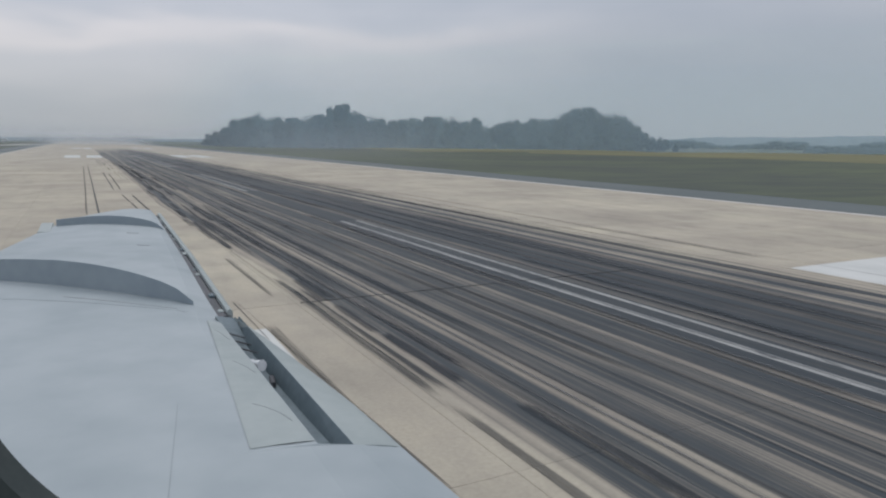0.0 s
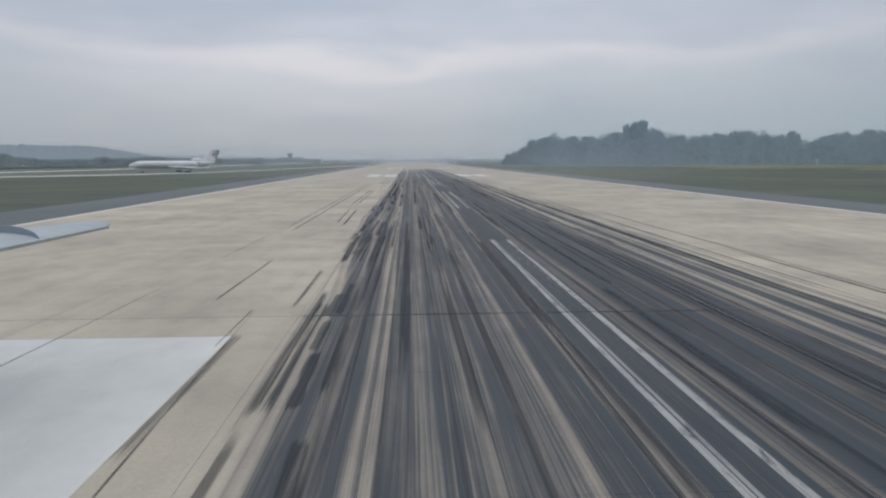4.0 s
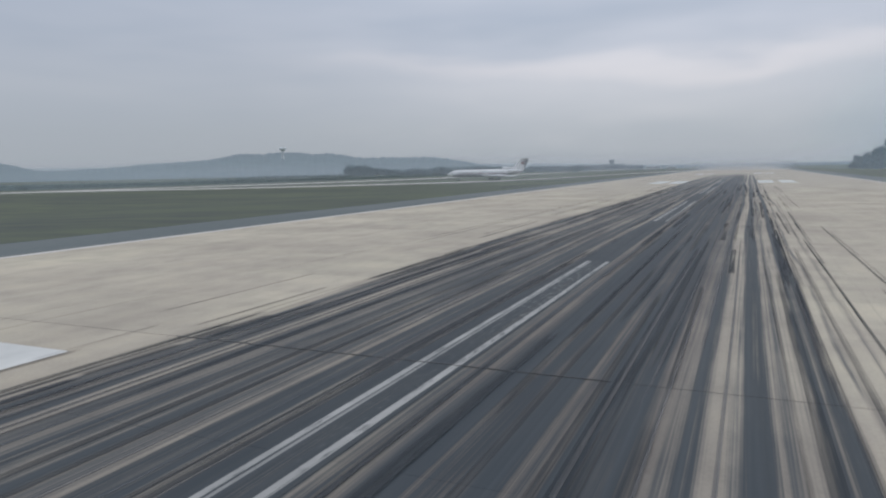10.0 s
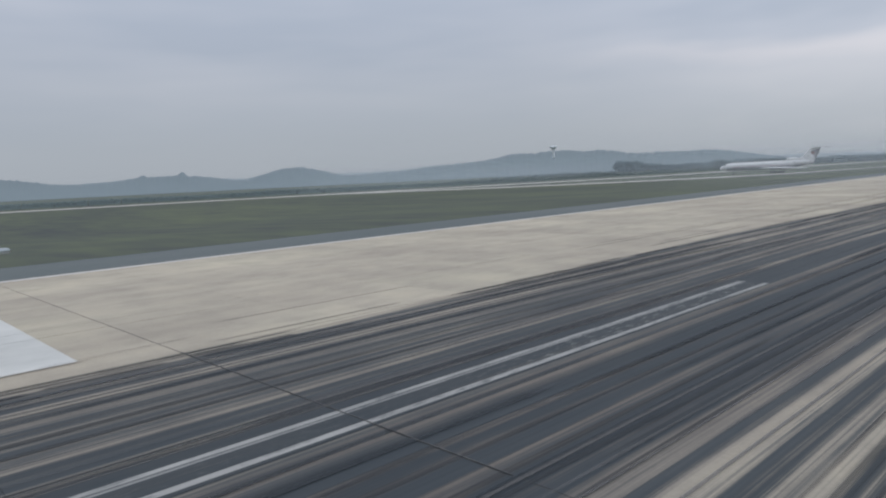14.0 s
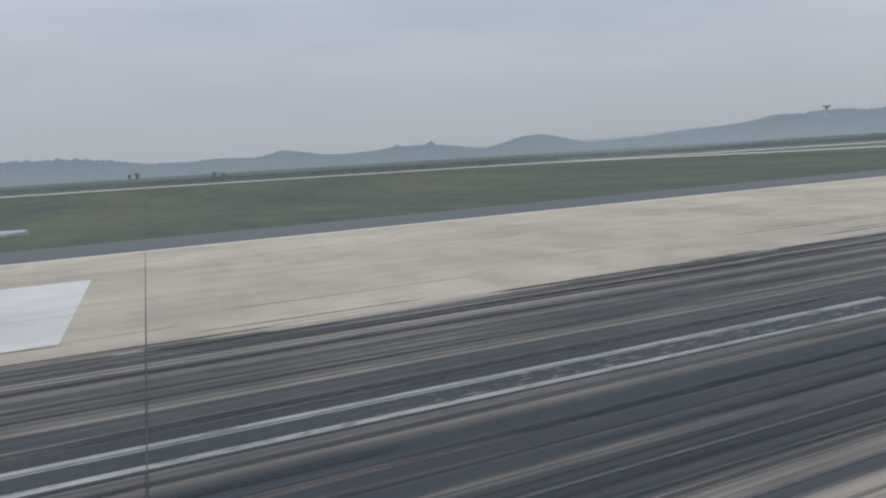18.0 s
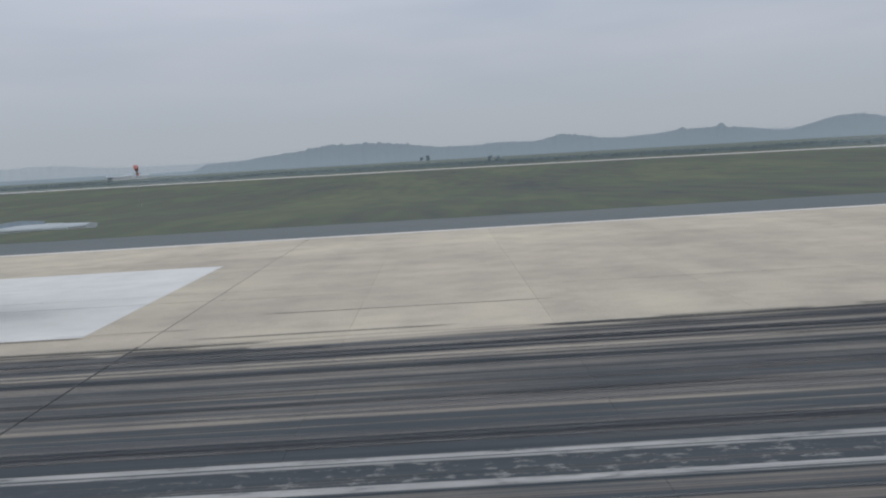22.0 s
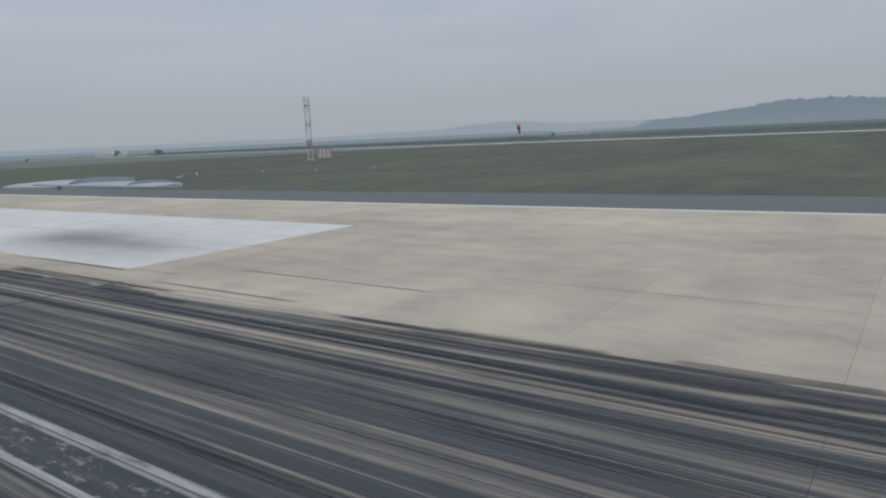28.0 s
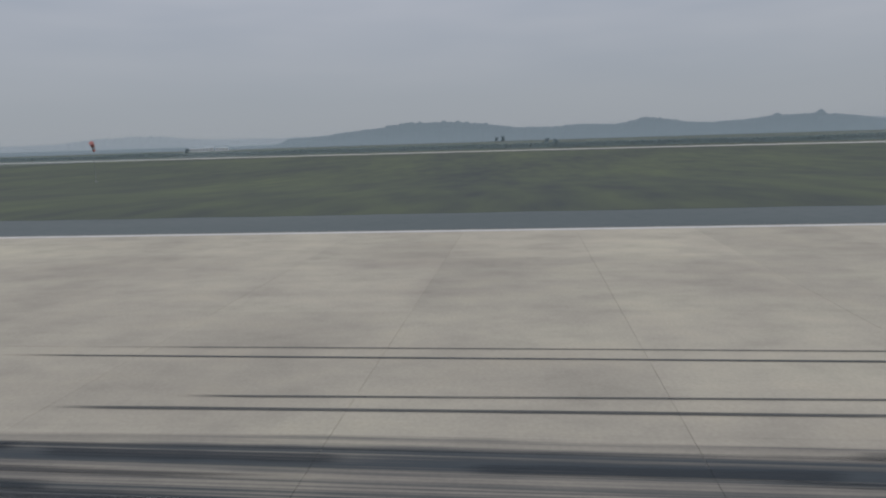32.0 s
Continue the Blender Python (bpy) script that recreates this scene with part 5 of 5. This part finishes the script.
for b, d, w, h in ((7.0, 1350, 26, 5), (5.6, 1380, 16, 4), (13.4, 1300, 18, 4.5), (114.6, 1150, 30, 5.0), (112.9, 1180, 20, 5.0), (113.8, 1160, 12, 6), (150.5, 1100, 40, 4.5)):
    x, y = at_bearing(b, d)
    house = empty("low_building", x, y, land(x, y), b + 4)
    bm = bmesh.new()
    box(bm, -w / 2, w / 2, -5, 5, -0.5, h, 0.1)
    wall = part("wall", bm, M_WHITE, house)
    for k in range(int(w / 5)):
        bm = bmesh.new()
        box(bm, -w / 2 + 1.6 + 5 * k, -w / 2 + 3.4 + 5 * k, -5.08, -4.96, h * 0.35, h * 0.72, 0.02)
        part("window", bm, M_TOWERGLASS, wall)
    bm = bmesh.new()
    loft(bm, [[(-w / 2 - 0.5, -5.5, h), (-w / 2 - 0.5, 5.5, h), (-w / 2 - 0.5, 0, h + 2)], [(w / 2 + 0.5, -5.5, h), (w / 2 + 0.5, 5.5, h), (w / 2 + 0.5, 0, h + 2)]])
    part("roof", bm, M_WALL, house)
    tagged(house, "far low white building with a shallow pitched roof", "building")
# the tower's tone is raised so that its colour holds the hilltop haze
M_TOWER = mat("haze_paled_tank", (0.64, 0.69, 0.72), (0.70, 0.74, 0.765), 0.08, 0.85)
x, y = at_bearing(37.2, 1500)
wt_ob = empty("water_tower", x, y, 48.5)
tagged(wt_ob, "water tower with a flared tank on a misty hilltop", "tower")
bm = bmesh.new()
rod(bm, (0, 0, -14), (0, 0, 4), 2.8, 2.2, 14)
part("shaft", bm, M_TOWER, wt_ob)
part("tank", loft(bmesh.new(), [[(r * math.cos(6.283 * i / 20), r * math.sin(6.283 * i / 20), z) for i in range(20)] for r, z in ((2.2, 3.2), (7.2, 6.4), (7.6, 9.2), (4.6, 11.0))]), M_TOWER, wt_ob)


# ---------------------------------------------------------------- runway, last: bed, slabs, paint, tyre marks
bm = bmesh.new()
box(bm, -30.3, 30.3, -1500, -27.8, -0.4, -0.002)
box(bm, -30.3, 30.3, 97.2, 1700, -0.4, -0.002)
box(bm, -30.3, 30.3, -27.8, 97.2, -0.4, -0.045)
runway = tagged(obj("runway", bm, M_RUNWAY), "broad pale concrete runway streaked with black tyre rubber", "runway", kind="structure")
bm = bmesh.new()
box(bm, -30.25, 30.25, -27.75, 97.15, -0.06, -0.009)
part("joint_filler", bm, M_JOINT, runway, "grey filler in the joints")
bm = bmesh.new()
box(bm, -7.2, 8.0, -27.7, 97.1, -0.05, -0.007)
part("joint_filler", bm, M_SEAL, runway, "filler blackened by tyre rubber")
bm = bmesh.new()
box(bm, -3.747, 3.747, -2.497, 2.497, -0.2, 0.0)
es = [e for e in bm.edges if all(v.co.z > -0.01 for v in e.verts)]
bmesh.ops.bevel(bm, geom=es, offset=0.003, segments=1, affect="EDGES")
slab_me = bpy.data.meshes.new("slab")
bm.to_mesh(slab_me)
bm.free()
slab_me.materials.append(M_RUNWAY)
rs = random.Random(3)
bm = bmesh.new()
box(bm, -30.2, 30.2, 17.165, 17.215, -0.05, -0.006)
part("joint_seal", bm, M_SEAL, runway, "dark tar seal in one open joint")
bm = bmesh.new()
box(bm, -7.4, 3.6, 17.181, 17.199, -0.006, 0.0160)
part("joint_seal", bm, M_BEAD, runway, "tar bead standing proud of the rubbered joint")
for j in range(25):
    for i in range(8):
        share("slab", slab_me, runway, pose(-26.25 + 7.5 * i, -25.31 + 5.0 * j + (-0.012 if j < 9 else 0.012), rs.uniform(-0.002, 0.001)))


def paint(name, x0, x1, y0, y1, material, label, z=0.0):
    bm = bmesh.new()
    box(bm, x0, x1, y0, y1, z - 0.02, z + 0.005)
    return part(name, bm, material, runway, label)


for x in (-1, 1):
    paint("edge_line", x * 29.72 - 0.21, x * 29.72 + 0.21, -1500, 1700, M_EDGE, "thin worn white edge line")
for k in range(-9, 12):
    y0 = 4 + 53 * k
    paint("centre_line", -0.52, 0.56, y0, y0 + 30, M_CENTRE, "worn white centre line stripe, scrubbed through in the middle")
for x0, x1 in ((-20.5, -8.75), (8.95, 20.6)):
    paint("aiming_block", x0, x1, -45, 15.16, M_BLOCK, "large painted white block with tyre lines across it")
for y0 in (168, 318):
    for x0 in (-15.4, -11.0, 7.9, 12.3):
        paint("touchdown_stripe", x0, x0 + 3.1, y0, y0 + 22, M_BLOCK, "painted white stripe")

# single tyre marks, mostly in pairs, clear of the black middle
rk = random.Random(21)


def tyre_mark(x, y0, y1, w, drift, material=M_SKID, z=0.0075):
    blot = material is M_BLOT
    n = max(12 if blot else 6, int((y1 - y0) / 4))
    v, f, uv = [], [], []
    for i in range(n + 1):
        k = i / n
        y = lerp(y0, y1, k)
        ww = w * (1 + 0.25 * noise.noise((y * 0.3, x, 0)))
        if blot:
            ww = w * (1 + 0.35 * noise.noise((y * 1.1, x, 0)))
        cx = x + drift * (k - 0.5) + 0.05 * noise.noise((y * 0.05, x * 3, 2))
        v += [(cx - ww / 2, y, z), (cx + ww / 2, y, z)]
        uv += [(0.0, k), (1.0, k)]
    for i in range(n):
        f.append((2 * i, 2 * i + 1, 2 * i + 3, 2 * i + 2))
    ob = from_lists("tyre_mark", v, f, material, runway)
    lay = ob.data.uv_layers.new(name="UVMap")
    lay.data.foreach_set("uv", [c for lp in ob.data.loops for c in uv[lp.vertex_index]])


for x, y0, y1, w, d in ((-11.95, 36, 120, 0.09, 0.15), (-11.36, 35, 118, 0.10, 0.15), (-9.45, 43.6, 57, 0.1, -0.25), (-8.88, 42, 56.5, 0.13, -0.22), (-9.9, 60, 95, 0.1, 0.1), (-9.4, 59.5, 92, 0.12, 0.1), (-8.60, 8.2, 15.6, 0.22, 0.05), (-8.90, 14, 18.3, 0.05, -0.03), (-8.62, 6.5, 18.6, 0.05, -0.45), (-7.84, 18, 25.2, 0.18, 0.0), (-10.25, 19, 28, 0.1, 0.1), (-12.6, 6, 40, 0.05, 0.6), (-17.5, -30, 14, 0.08, 1.2), (-16.8, -32, 13, 0.06, 1.2), (-14.2, -30, 25, 0.05, 0.5)):
    tyre_mark(x, y0, y1, w, d, M_MARK if y0 > 32 else M_SKID)
for i in range(9):
    side = rk.choice((-1, 1, 1))
    x = side * (7.4 + abs(rk.gauss(0, 1.6)))
    y0 = rk.uniform(75, 160) if side < 0 else rk.uniform(-30, 160)
    ln, w, d = rk.uniform(8, 45), rk.uniform(0.05, 0.13), rk.gauss(0, 0.35)
    tyre_mark(x, y0, y0 + ln, w, d)
    tyre_mark(x + 0.5, y0 + rk.uniform(-1, 1), y0 + ln + rk.uniform(-1, 1), w, d)
for i in range(46):
    x = rk.choice((rk.uniform(-7.6, -2.2), rk.uniform(1.0, 8.6), rk.gauss(-6.8, 0.5), rk.gauss(7.2, 0.8)))
    y0 = rk.uniform(-30, 120)
    tyre_mark(x, y0, y0 + rk.uniform(15, 70), rk.uniform(0.06, 0.2), rk.gauss(0, 0.3))

# strokes of rubber laid over one another, and scrubbed pale ones between them
M_STREAK = skid_mat("laid_rubber", (0.030, 0.038, 0.047), (0.060, 0.067, 0.074), 0.25, 0.55, 0.30, 0.55)
M_SCRUB = skid_mat("scrubbed_concrete", (0.14, 0.139, 0.142), (0.19, 0.186, 0.186), 0.20, 0.45, 0.30, 0.55)
rl = random.Random(77)
layer = 0
for count, low, high, shortest, longest, thin, broad, stuff in ((40, -7.3, -5.8, 3, 14, 0.14, 0.30, M_STREAK), (26, -6.2, -0.9, 10, 42, 0.12, 0.30, M_STREAK), (52, 0.9, 7.6, 8, 40, 0.12, 0.32, M_STREAK), (20, 7.4, 10.4, 14, 60, 0.06, 0.14, M_STREAK), (64, -6.8, -0.9, 14, 60, 0.03, 0.09, M_SCRUB), (26, 0.9, 7.4, 20, 70, 0.03, 0.10, M_SCRUB)):
    for i in range(count):
        y0 = rl.uniform(-8, 30) if rl.random() < 0.4 else rl.uniform(20, 130)
        layer += 1
        tyre_mark(rl.uniform(low, high), y0, y0 + rl.uniform(shortest, longest), rl.uniform(thin, broad), rl.gauss(0, 0.08), stuff, 0.008 + 0.00003 * layer)

for x, y0, y1, w in ((-1.22, 15, 31, 0.7), (-0.88, 25, 46, 0.5), (-2.35, 20, 50, 0.35)):
    tyre_mark(x, y0, y1, w, 0.0, M_SCRUB, 0.0079)

# short blots where tyres first touched, along the western rim
for x, y, ln, w in ((-6.74, 18.6, 2.4, 0.26), (-6.68, 15.2, 2.2, 0.24), (-6.57, 12.0, 2.6, 0.27), (-7.5, 31.6, 3.0, 0.24), (-7.39, 40.6, 3.4, 0.26), (-7.6, 36.2, 2.6, 0.24), (-7.2, 45.4, 3.4, 0.28), (-7.05, 51.5, 3.6, 0.28), (-7.62, 56.5, 4.0, 0.26), (-7.1, 62.0, 4.0, 0.3)):
    tyre_mark(x, y - ln * 0.7, y + ln * 0.7, w, rk.gauss(0, 0.05), M_BLOT, 0.0152)
